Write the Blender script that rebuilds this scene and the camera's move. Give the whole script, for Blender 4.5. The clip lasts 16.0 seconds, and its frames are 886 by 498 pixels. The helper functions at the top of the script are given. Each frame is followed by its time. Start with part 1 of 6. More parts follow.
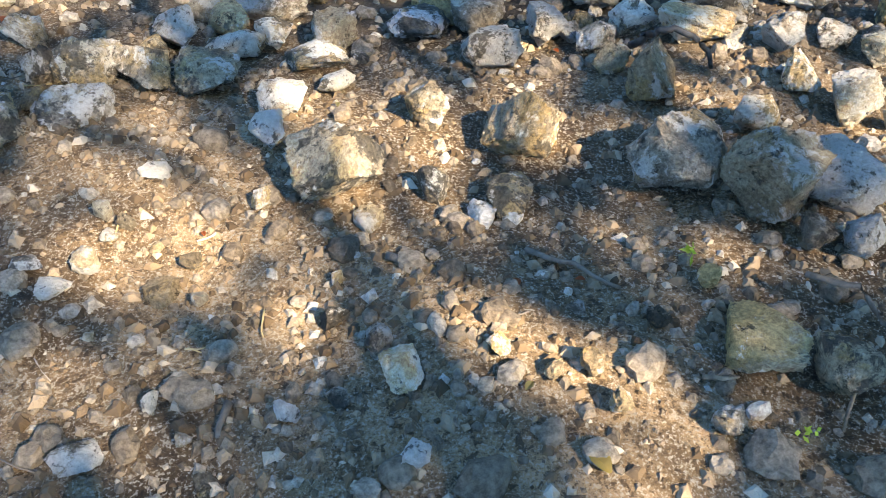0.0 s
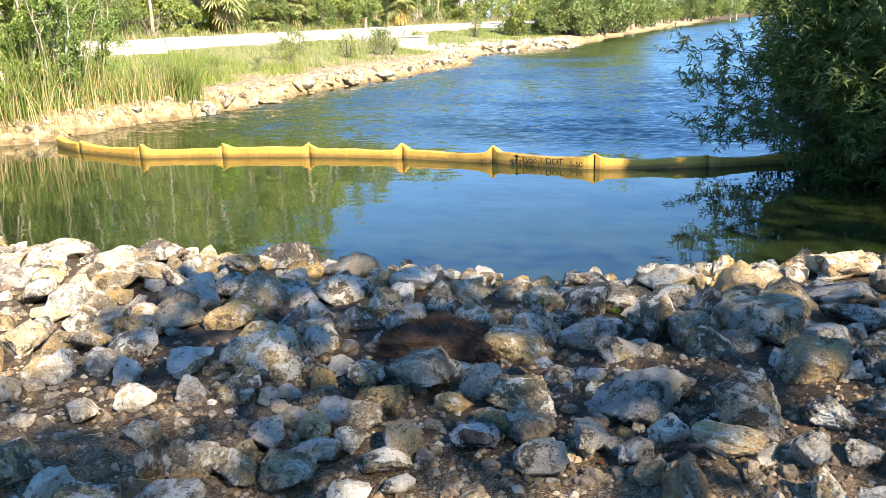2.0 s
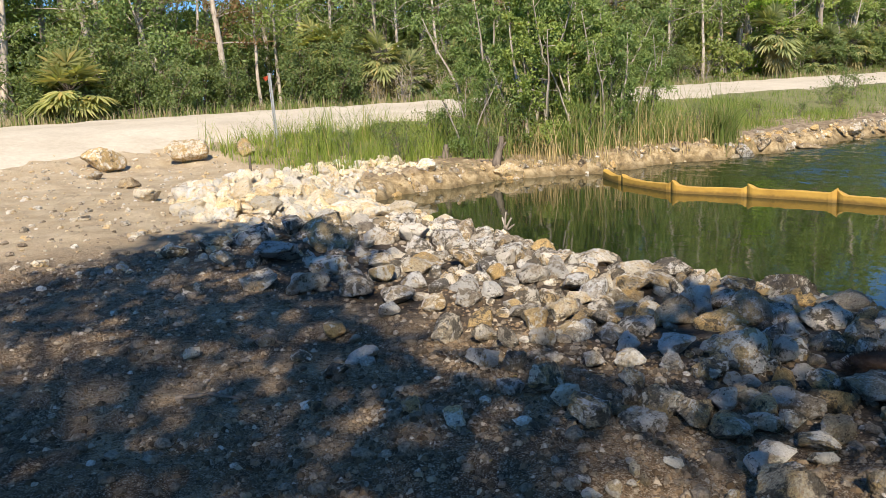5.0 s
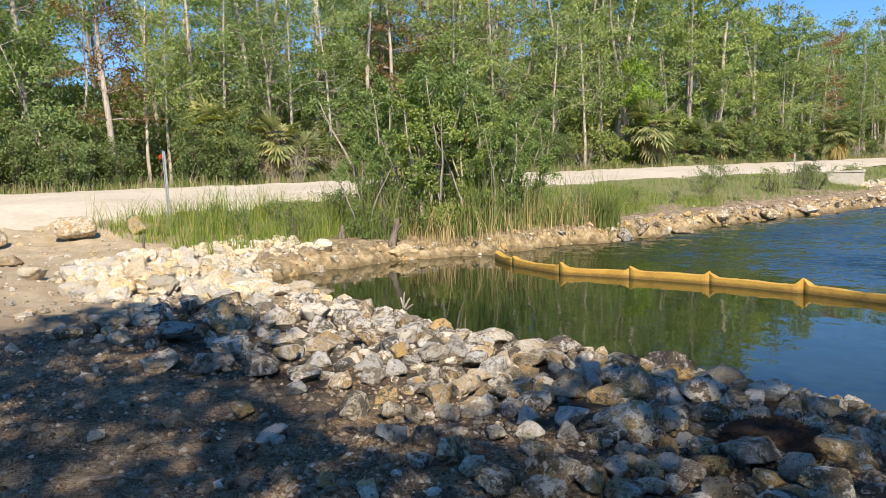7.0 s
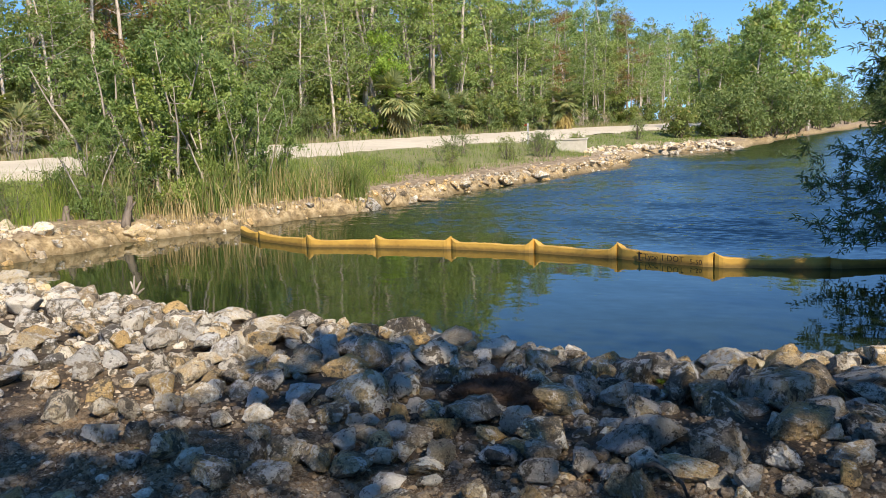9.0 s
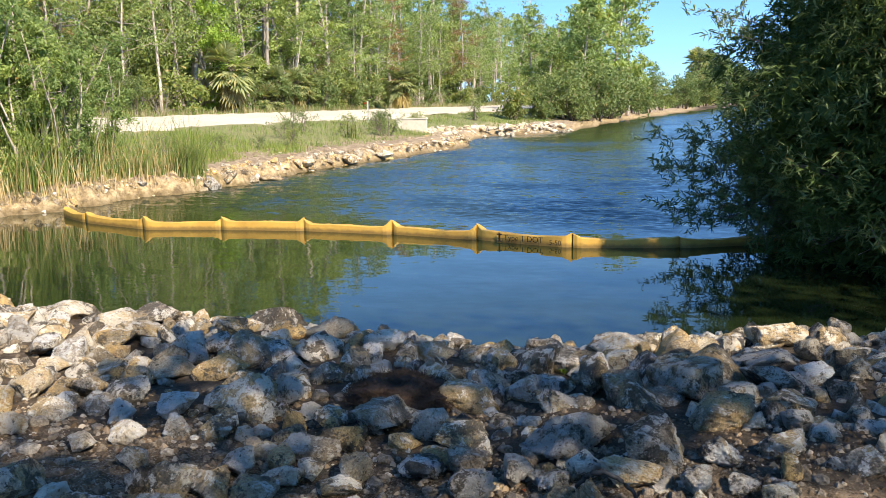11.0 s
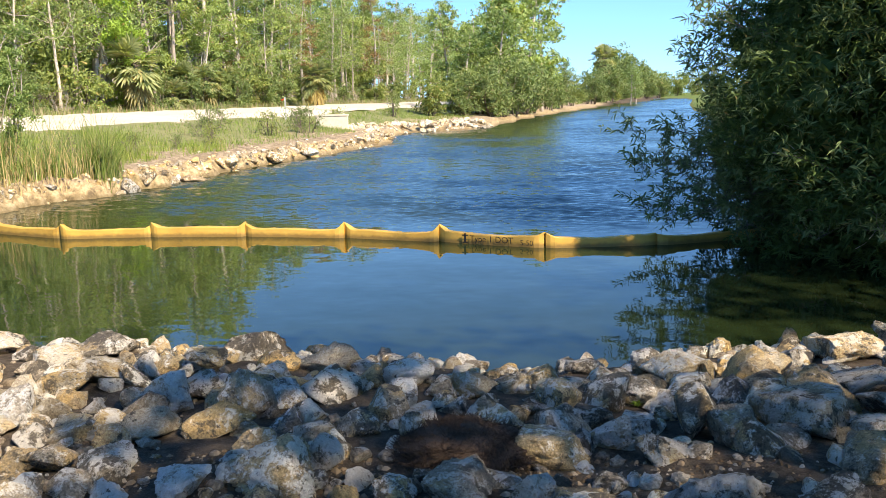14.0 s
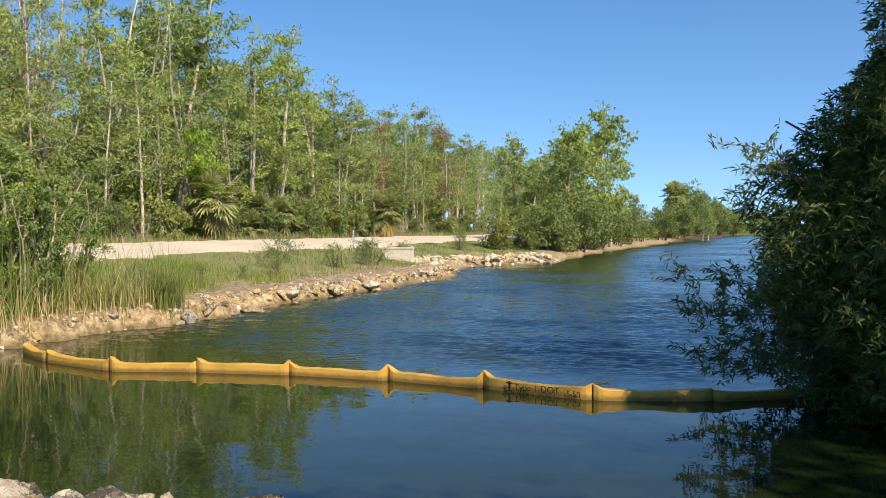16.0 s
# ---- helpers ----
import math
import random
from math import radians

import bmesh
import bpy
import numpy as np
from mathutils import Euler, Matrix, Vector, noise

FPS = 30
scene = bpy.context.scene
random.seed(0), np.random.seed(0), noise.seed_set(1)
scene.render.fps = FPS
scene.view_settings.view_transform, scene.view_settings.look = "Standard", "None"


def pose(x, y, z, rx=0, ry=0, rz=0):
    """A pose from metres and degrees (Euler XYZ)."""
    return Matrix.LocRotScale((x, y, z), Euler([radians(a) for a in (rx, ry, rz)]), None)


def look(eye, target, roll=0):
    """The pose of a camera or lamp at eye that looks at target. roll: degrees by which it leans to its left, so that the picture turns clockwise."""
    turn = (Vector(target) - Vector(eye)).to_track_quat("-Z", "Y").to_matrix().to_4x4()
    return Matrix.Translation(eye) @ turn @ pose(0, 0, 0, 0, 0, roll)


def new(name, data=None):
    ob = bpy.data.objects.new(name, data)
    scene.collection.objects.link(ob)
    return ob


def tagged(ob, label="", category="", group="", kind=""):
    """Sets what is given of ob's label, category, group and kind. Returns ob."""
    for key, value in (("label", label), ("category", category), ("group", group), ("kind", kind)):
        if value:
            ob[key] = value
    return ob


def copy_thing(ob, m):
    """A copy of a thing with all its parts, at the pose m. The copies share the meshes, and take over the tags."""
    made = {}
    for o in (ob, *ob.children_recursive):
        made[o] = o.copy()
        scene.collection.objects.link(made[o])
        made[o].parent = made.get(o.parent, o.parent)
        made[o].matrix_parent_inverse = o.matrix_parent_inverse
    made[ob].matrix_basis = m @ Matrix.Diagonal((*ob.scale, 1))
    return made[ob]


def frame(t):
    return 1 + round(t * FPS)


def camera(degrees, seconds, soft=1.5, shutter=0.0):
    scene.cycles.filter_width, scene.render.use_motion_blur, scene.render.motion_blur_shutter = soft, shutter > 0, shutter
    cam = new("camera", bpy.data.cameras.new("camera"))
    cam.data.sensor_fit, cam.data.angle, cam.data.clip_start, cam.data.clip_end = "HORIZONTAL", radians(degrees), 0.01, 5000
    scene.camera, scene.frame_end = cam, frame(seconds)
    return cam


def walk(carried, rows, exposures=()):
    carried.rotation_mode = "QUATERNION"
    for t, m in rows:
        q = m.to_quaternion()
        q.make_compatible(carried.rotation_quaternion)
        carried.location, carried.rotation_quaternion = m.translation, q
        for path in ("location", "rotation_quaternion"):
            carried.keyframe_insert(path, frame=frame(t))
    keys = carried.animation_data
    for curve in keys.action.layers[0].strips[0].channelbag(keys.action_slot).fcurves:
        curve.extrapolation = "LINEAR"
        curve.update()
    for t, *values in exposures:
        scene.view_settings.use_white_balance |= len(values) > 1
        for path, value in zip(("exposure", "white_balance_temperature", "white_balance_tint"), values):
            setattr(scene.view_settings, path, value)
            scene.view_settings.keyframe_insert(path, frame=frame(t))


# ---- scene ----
cam = camera(57.4, 16.0, soft=0.65)
PATH = [
    (0, (0.1, 0.097, 2.066), (0.008, 1.523, 0.666), -0.1),
    (0.5, (0.208, -0.105, 2.106), (0.005, 1.463, 0.881), -0.9),
    (1, (0.302, -0.217, 2.162), (0.016, 1.512, 1.198), -0.9),
    (1.2, (0.3, -0.177, 2.136), (0.01, 1.613, 1.291), -1.1),
    (1.5, (0.297, -0.195, 2.198), (0.006, 1.652, 1.487), -1.1),
    (2, (0.277, -0.19, 2.235), (-0.076, 1.702, 1.689), -2.1),
    (2.5, (0.361, -0.242, 2.27), (-0.224, 1.623, 1.846), -2.6),
    (3, (0.499, -0.378, 2.291), (-0.419, 1.359, 1.92), -3.1),
    (3.5, (0.545, -0.566, 2.279), (-0.62, 1.01, 1.881), -3.8),
    (4, (0.634, -0.782, 2.267), (-0.732, 0.604, 1.807), -4.3),
    (4.2, (0.713, -0.842, 2.257), (-0.713, 0.48, 1.788), -4.0),
    (6.3, (1.034, -1.412, 2.392), (-0.366, -0.001, 2.173), -1.9),
    (6.5, (1.035, -1.406, 2.382), (-0.326, 0.046, 2.181), -1.8),
    (7, (1.061, -1.406, 2.362), (-0.198, 0.134, 2.155), -1.7),
    (7.5, (1.074, -1.421, 2.351), (-0.089, 0.189, 2.114), -1.7),
    (8, (1.105, -1.379, 2.345), (0.095, 0.326, 2.073), -1.9),
    (8.5, (1.126, -1.223, 2.337), (0.3, 0.577, 2.054), -2.2),
    (9, (1.148, -1.116, 2.32), (0.401, 0.715, 2.025), -2.4),
    (9.5, (1.089, -1.036, 2.306), (0.425, 0.821, 1.973), -1.4),
    (10, (0.937, -0.993, 2.31), (0.388, 0.898, 1.961), -0.9),
    (10.2, (0.865, -0.974, 2.322), (0.366, 0.931, 1.97), -1.1),
    (12.3, (0.193, -0.315, 2.235), (-0.037, 1.637, 1.867), -0.4),
    (12.5, (0.12, -0.28, 2.231), (-0.098, 1.671, 1.851), -0.6),
    (13, (-0.019, -0.157, 2.22), (-0.263, 1.792, 1.848), -1.0),
    (13.5, (-0.16, 0.025, 2.233), (-0.399, 1.981, 1.894), -1.8),
    (14, (-0.326, 0.149, 2.217), (-0.464, 2.11, 1.849), -1.3),
    (14.5, (-0.463, 0.193, 2.254), (-0.538, 2.163, 1.916), -1.6),
    (15, (-0.434, 0.234, 2.304), (-0.598, 2.212, 2.061), -2.1),
    (15.5, (-0.202, 0.298, 2.356), (-0.519, 2.268, 2.217), -1.1),
    (16, (0.019, 0.476, 2.396), (-0.288, 2.452, 2.349), -0.2),
]
walk(cam, [(t, look(eye, target, roll)) for t, eye, target, roll in PATH],
     [(0, 2.6, 7900, 10), (1, 2.4, 7500, 10), (1.5, 2.2, 7300, 10), (2, 1.9, 7200, 10), (3, 0.95, 6800, 10), (4.2, 0.65, 6800, 10), (7, 0.65, 6700, 10), (9, 0.7, 6720, 10), (10, 0.88, 6750, 10), (12.5, 1.38, 6900, 10),
      (14, 1.3, 7100, 10), (15, 1.25, 7450, 10), (16, 0.65, 7350, 10)])

# ---- light ----
world = bpy.data.worlds.new("world")
scene.world = world
world.use_nodes = True
SUN_FROM = Vector((0.56, -0.52, 0.645)).normalized()
SUN_EL = math.asin(SUN_FROM.z)
SUN_AZ = math.atan2(SUN_FROM.x, SUN_FROM.y)
wn = world.node_tree.nodes
sky = wn.new("ShaderNodeTexSky")
sky.sky_type = "NISHITA"
sky.sun_disc = False
sky.sun_elevation = SUN_EL
sky.sun_rotation = SUN_AZ
sky.air_density = 1.0
sky.dust_density = 0.0
sky.ozone_density = 3.0
above = wn.new("ShaderNodeVectorMath")
above.operation = "ADD"
above.inputs[1].default_value = (0, 0, 0.13)
world.node_tree.links.new(wn.new("ShaderNodeTexCoord").outputs["Generated"], above.inputs[0])
world.node_tree.links.new(above.outputs[0], sky.inputs["Vector"])
wn["Background"].inputs["Strength"].default_value = 0.14
clear = wn.new("ShaderNodeHueSaturation")
clear.inputs["Saturation"].default_value = 1.25
clear.inputs["Hue"].default_value = 0.504
world.node_tree.links.new(sky.outputs[0], clear.inputs["Color"])
world.node_tree.links.new(clear.outputs[0], wn["Background"].inputs[0])
sun = new("sun", bpy.data.lights.new("sun", "SUN"))
sun.data.energy = 5.0
sun.data.angle = radians(0.9)
sun.data.color = (1.0, 0.90, 0.75)
sun.matrix_world = look(SUN_FROM * 50, (0, 0, 0))


# ---- materials ----
def material(name, rough=0.8, metal=0.0, spec=0.4):
    m = bpy.data.materials.new(name)
    m.use_nodes = True
    b = m.node_tree.nodes["Principled BSDF"]
    b.inputs["Roughness"].default_value = rough
    b.inputs["Metallic"].default_value = metal
    b.inputs["Specular IOR Level"].default_value = spec
    return m, m.node_tree, b


def node(nt, kind, **inputs):
    n = nt.nodes.new(kind)
    for key, value in inputs.items():
        n.inputs[key.replace("_", " ")].default_value = value
    return n


def coords(nt, world_space=False):
    if world_space:
        src = nt.nodes.new("ShaderNodeNewGeometry").outputs["Position"]
    else:
        src = nt.nodes.new("ShaderNodeTexCoord").outputs["Object"]
    return src


def ramp(nt, fac, stops):
    r = nt.nodes.new("ShaderNodeValToRGB")
    while len(r.color_ramp.elements) < len(stops):
        r.color_ramp.elements.new(0.5)
    for e, (p, c) in zip(r.color_ramp.elements, stops):
        e.position = p
        e.color = (*c, 1)
    nt.links.new(fac, r.inputs[0])
    return r.outputs[0]


def mixc(nt, fac, a, b, mode="MIX"):
    m = nt.nodes.new("ShaderNodeMix")
    m.data_type = "RGBA"
    m.blend_type = mode
    for sock, v in ((m.inputs[0], fac), (m.inputs[6], a), (m.inputs[7], b)):
        if hasattr(v, "links"):
            nt.links.new(v, sock)
        elif isinstance(v, tuple):
            sock.default_value = (*v, 1)
        else:
            sock.default_value = v
    return m.outputs[2]


def noise_tex(nt, vec, scale, detail=4.0, rough=0.6, dist=0.0):
    n = nt.nodes.new("ShaderNodeTexNoise")
    n.inputs["Scale"].default_value = scale
    n.inputs["Detail"].default_value = detail
    n.inputs["Roughness"].default_value = rough
    n.inputs["Distortion"].default_value = dist
    nt.links.new(vec, n.inputs["Vector"])
    return n.outputs[0]


def bump(nt, b, height, strength=0.5, distance=0.02):
    n = nt.nodes.new("ShaderNodeBump")
    n.inputs["Strength"].default_value = strength
    n.inputs["Distance"].default_value = distance
    nt.links.new(height, n.inputs["Height"])
    nt.links.new(n.outputs[0], b.inputs["Normal"])
    return n


def band(nt, value, lo, hi):
    """0 below lo, 1 above hi."""
    m = nt.nodes.new("ShaderNodeMapRange")
    m.interpolation_type = "SMOOTHSTEP"
    m.inputs[1].default_value = lo
    m.inputs[2].default_value = hi
    nt.links.new(value, m.inputs[0])
    return m.outputs[0]


def math_node(nt, op, a, b=0.0):
    m = nt.nodes.new("ShaderNodeMath")
    m.operation = op
    for sock, v in zip(m.inputs, (a, b)):
        if hasattr(v, "links"):
            nt.links.new(v, sock)
        else:
            sock.default_value = v
    return m.outputs[0]


def rock_material(name, pale, mid, ochre, white, dark, stained):
    """Weathered limestone: a pale or tan body, ochre stains, white lime crust, near-black lichen, pits and grain; the shares vary from rock to rock."""
    m, nt, b = material(name, 0.95, spec=0.15)
    pos = coords(nt, world_space=True)
    info = math_node(nt, "FRACT", math_node(nt, "ADD", nt.nodes.new("ShaderNodeObjectInfo").outputs["Random"], nt.nodes.new("ShaderNodeNewGeometry").outputs["Random Per Island"]))
    other = math_node(nt, "FRACT", math_node(nt, "MULTIPLY", info, 7.31))
    third = math_node(nt, "FRACT", math_node(nt, "MULTIPLY", info, 13.7))

    def patches(scale, detail, share, spread, who, soft, shift):
        """Ragged patches whose share differs by rock."""
        v = nt.nodes.new("ShaderNodeVectorMath")
        v.operation = "ADD"
        nt.links.new(pos, v.inputs[0])
        v.inputs[1].default_value = (shift, 2.1 * shift, -shift)
        n = noise_tex(nt, v.outputs[0], scale, detail, 0.74, 0.25)
        n = math_node(nt, "ADD", n, math_node(nt, "MULTIPLY", math_node(nt, "SUBTRACT", who, 0.5), spread))
        return band(nt, n, share - soft, share + soft)

    fine = noise_tex(nt, pos, 85.0, 7, 0.72)
    crust = noise_tex(nt, pos, 26.0, 9, 0.72)
    col = mixc(nt, patches(5.0, 8, 0.49, 0.14, other, 0.07, 3.0), mid, pale)
    col = mixc(nt, math_node(nt, "MULTIPLY", patches(3.2, 8, 0.555 - 0.05 * stained, 0.18, third, 0.04, 9.0), 0.8), col, ochre)
    col = mixc(nt, math_node(nt, "MULTIPLY", patches(8.0, 11, 0.60 - 0.08 * dark, 0.16, info, 0.03, 17.0), 0.85), col, (0.10, 0.092, 0.082))
    col = mixc(nt, math_node(nt, "MULTIPLY", patches(10.0, 11, 0.62 - 0.10 * white, 0.14, other, 0.035, 29.0), 0.85), col, (0.80, 0.78, 0.74))
    col = mixc(nt, math_node(nt, "MULTIPLY", math_node(nt, "SUBTRACT", 1.0, band(nt, crust, 0.36, 0.42)), 0.8), col, (0.06, 0.052, 0.045))
    col = mixc(nt, 0.6, col, ramp(nt, fine, [(0.36, (0.16, 0.155, 0.15)), (0.5, (0.5, 0.5, 0.5)), (0.64, (0.86, 0.85, 0.83))]), "OVERLAY")
    tone = ramp(nt, third, [(0.0, (0.62, 0.61, 0.60)), (0.25, (0.86, 0.80, 0.72)), (0.5, (0.95, 0.95, 0.96)), (0.75, (1.06, 0.98, 0.86)), (1.0, (1.18, 1.14, 1.06))])
    nt.links.new(mixc(nt, 1.0, col, tone, "MULTIPLY"), b.inputs["Base Color"])
    pits = nt.nodes.new("ShaderNodeTexVoronoi")
    pits.inputs["Scale"].default_value = 34.0
    nt.links.new(math_vec(nt, pos, crust, 0.06), pits.inputs["Vector"])
    hgt = math_node(nt, "ADD", math_node(nt, "MULTIPLY", band(nt, pits.outputs["Distance"], 0.05, 0.4), 0.25), math_node(nt, "ADD", math_node(nt, "MULTIPLY", fine, 0.5), math_node(nt, "MULTIPLY", crust, 1.1)))
    bump(nt, b, hgt, 1.0, 0.05)
    return m


def math_vec(nt, pos, value, amount):
    """pos pushed about by a noise value."""
    v = nt.nodes.new("ShaderNodeVectorMath")
    v.operation = "ADD"
    nt.links.new(pos, v.inputs[0])
    nt.links.new(math_node(nt, "MULTIPLY", value, amount), v.inputs[1])
    return v.outputs[0]


M_ROCK = rock_material("grey_limestone", (0.57, 0.505, 0.415), (0.33, 0.285, 0.23), (0.46, 0.34, 0.18), 1.15, 0.95, 0.35)
M_ROCK_OCHRE = rock_material("ochre_limestone", (0.56, 0.48, 0.35), (0.38, 0.30, 0.20), (0.55, 0.39, 0.18), 0.45, 0.35, 1.0)
M_ROCK_PALE = rock_material("pale_limestone", (0.70, 0.635, 0.52), (0.55, 0.475, 0.365), (0.60, 0.45, 0.25), 0.6, 0.15, 0.55)

M_ROCK_FRESH = rock_material("fresh_limestone", (0.90, 0.83, 0.67), (0.80, 0.70, 0.53), (0.72, 0.56, 0.32), 0.8, -0.6, 0.6)


def soil_material():
    m, nt, b = material("sandy_soil", 0.95, spec=0.15)
    pos = coords(nt, world_space=True)
    big = noise_tex(nt, pos, 1.3, 7, 0.65, 0.5)
    mid = noise_tex(nt, pos, 11.0, 9, 0.72)
    fine = noise_tex(nt, pos, 110.0, 6, 0.75)
    col = ramp(nt, big, [(0.36, (0.085, 0.054, 0.031)), (0.5, (0.185, 0.122, 0.070)), (0.62, (0.32, 0.222, 0.132))])
    col = mixc(nt, 0.7, col, ramp(nt, mid, [(0.38, (0.2, 0.19, 0.18)), (0.5, (0.5, 0.5, 0.5)), (0.62, (0.82, 0.81, 0.79))]), "OVERLAY")
    col = mixc(nt, band(nt, fine, 0.53, 0.6), col, (0.46, 0.40, 0.32))
    col = mixc(nt, math_node(nt, "MULTIPLY", math_node(nt, "SUBTRACT", 1.0, band(nt, fine, 0.40, 0.46)), 0.7), col, (0.07, 0.05, 0.035))
    crumb = noise_tex(nt, pos, 38.0, 7, 0.7, 0.4)
    col = mixc(nt, math_node(nt, "MULTIPLY", math_node(nt, "SUBTRACT", 1.0, band(nt, crumb, 0.40, 0.44)), 0.75), col, (0.045, 0.03, 0.02))
    col = mixc(nt, math_node(nt, "MULTIPLY", band(nt, crumb, 0.585, 0.61), 0.7), col, (0.44, 0.37, 0.28))
    # darker soil over the stony part of the bank, fading out higher up
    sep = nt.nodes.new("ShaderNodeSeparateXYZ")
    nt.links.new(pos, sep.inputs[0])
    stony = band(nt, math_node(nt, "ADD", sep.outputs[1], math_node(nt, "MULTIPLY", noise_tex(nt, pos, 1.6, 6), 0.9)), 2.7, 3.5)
    dark_soil = math_node(nt, "MULTIPLY", math_node(nt, "MULTIPLY", stony, math_node(nt, "SUBTRACT", 1.0, band(nt, sep.outputs[2], 0.62, 0.70))), 0.85)
    col = mixc(nt, dark_soil, col, ramp(nt, mid, [(0.38, (0.03, 0.023, 0.018)), (0.6, (0.10, 0.078, 0.058))]))
    # pale sunlit sand and green verge by the distance across the canal
    across = math_node(nt, "SUBTRACT", sep.outputs[0], math_node(nt, "MULTIPLY", math_node(nt, "SUBTRACT", sep.outputs[1], 20.0), 0.18))
    wob = math_node(nt, "ADD", across, math_node(nt, "MULTIPLY", noise_tex(nt, pos, 0.6, 4), 1.6))
    turf = ramp(nt, noise_tex(nt, pos, 3.0, 5), [(0.3, (0.06, 0.09, 0.022)), (0.55, (0.12, 0.16, 0.04)), (0.75, (0.24, 0.21, 0.10))])
    # light sand on the left, its sunlit brightness put into the colour as well
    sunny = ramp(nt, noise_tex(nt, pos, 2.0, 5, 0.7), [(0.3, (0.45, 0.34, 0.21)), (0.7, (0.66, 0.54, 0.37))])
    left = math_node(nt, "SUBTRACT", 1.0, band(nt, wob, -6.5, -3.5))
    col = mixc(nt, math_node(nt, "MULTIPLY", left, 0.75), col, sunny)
    verge = math_node(nt, "MULTIPLY", math_node(nt, "SUBTRACT", 1.0, band(nt, wob, -13.5, -11.8)), band(nt, sep.outputs[1], 9.0, 12.5))
    col = mixc(nt, math_node(nt, "MULTIPLY", verge, 0.8), col, turf)
    far = math_node(nt, "SUBTRACT", 1.0, band(nt, across, -31.5, -30.0))
    col = mixc(nt, far, col, turf)
    right = math_node(nt, "MULTIPLY", band(nt, across, 7.0, 9.0), band(nt, sep.outputs[1], 6.0, 9.0))
    col = mixc(nt, right, col, turf)
    bank = math_node(nt, "MULTIPLY", left, band(nt, sep.outputs[1], 8.8, 10.5))
    col = mixc(nt, math_node(nt, "MULTIPLY", bank, math_node(nt, "SUBTRACT", 0.9, math_node(nt, "MULTIPLY", verge, 0.8))), col, ramp(nt, noise_tex(nt, pos, 3.5, 8, 0.72), [(0.36, (0.13, 0.092, 0.06)), (0.5, (0.27, 0.20, 0.13)), (0.64, (0.45, 0.36, 0.25))]))
    cut = math_node(nt, "MULTIPLY", left, math_node(nt, "SUBTRACT", 1.0, band(nt, sep.outputs[2], 0.34, 0.5)))
    col = mixc(nt, math_node(nt, "MULTIPLY", cut, 0.8), col, ramp(nt, noise_tex(nt, pos, 5.0, 7, 0.7), [(0.36, (0.11, 0.08, 0.045)), (0.5, (0.33, 0.24, 0.125)), (0.62, (0.54, 0.43, 0.26))]))
    wet = math_node(nt, "SUBTRACT", 1.0, band(nt, sep.outputs[2], 0.02, 0.2))
    col = mixc(nt, math_node(nt, "MULTIPLY", wet, 0.6), col, (0.09, 0.065, 0.03))
    nt.links.new(col, b.inputs["Base Color"])
    bump(nt, b, math_node(nt, "ADD", math_node(nt, "MULTIPLY", mid, 1.5), math_node(nt, "MULTIPLY", fine, 0.7)), 0.9, 0.03)
    return m


def sand_road_material():
    m, nt, b = material("bleached_road_sand", 0.95, spec=0.1)
    pos = coords(nt, world_space=True)
    col = ramp(nt, noise_tex(nt, pos, 0.35, 6, 0.7), [(0.3, (0.45, 0.385, 0.295)), (0.7, (0.60, 0.53, 0.42))])
    col = mixc(nt, 0.35, col, ramp(nt, noise_tex(nt, pos, 6.0, 5, 0.7), [(0.3, (0.35, 0.34, 0.33)), (0.7, (0.65, 0.65, 0.64))]), "OVERLAY")
    nt.links.new(col, b.inputs["Base Color"])
    bump(nt, b, noise_tex(nt, pos, 12.0, 5), 0.5, 0.03)
    return m


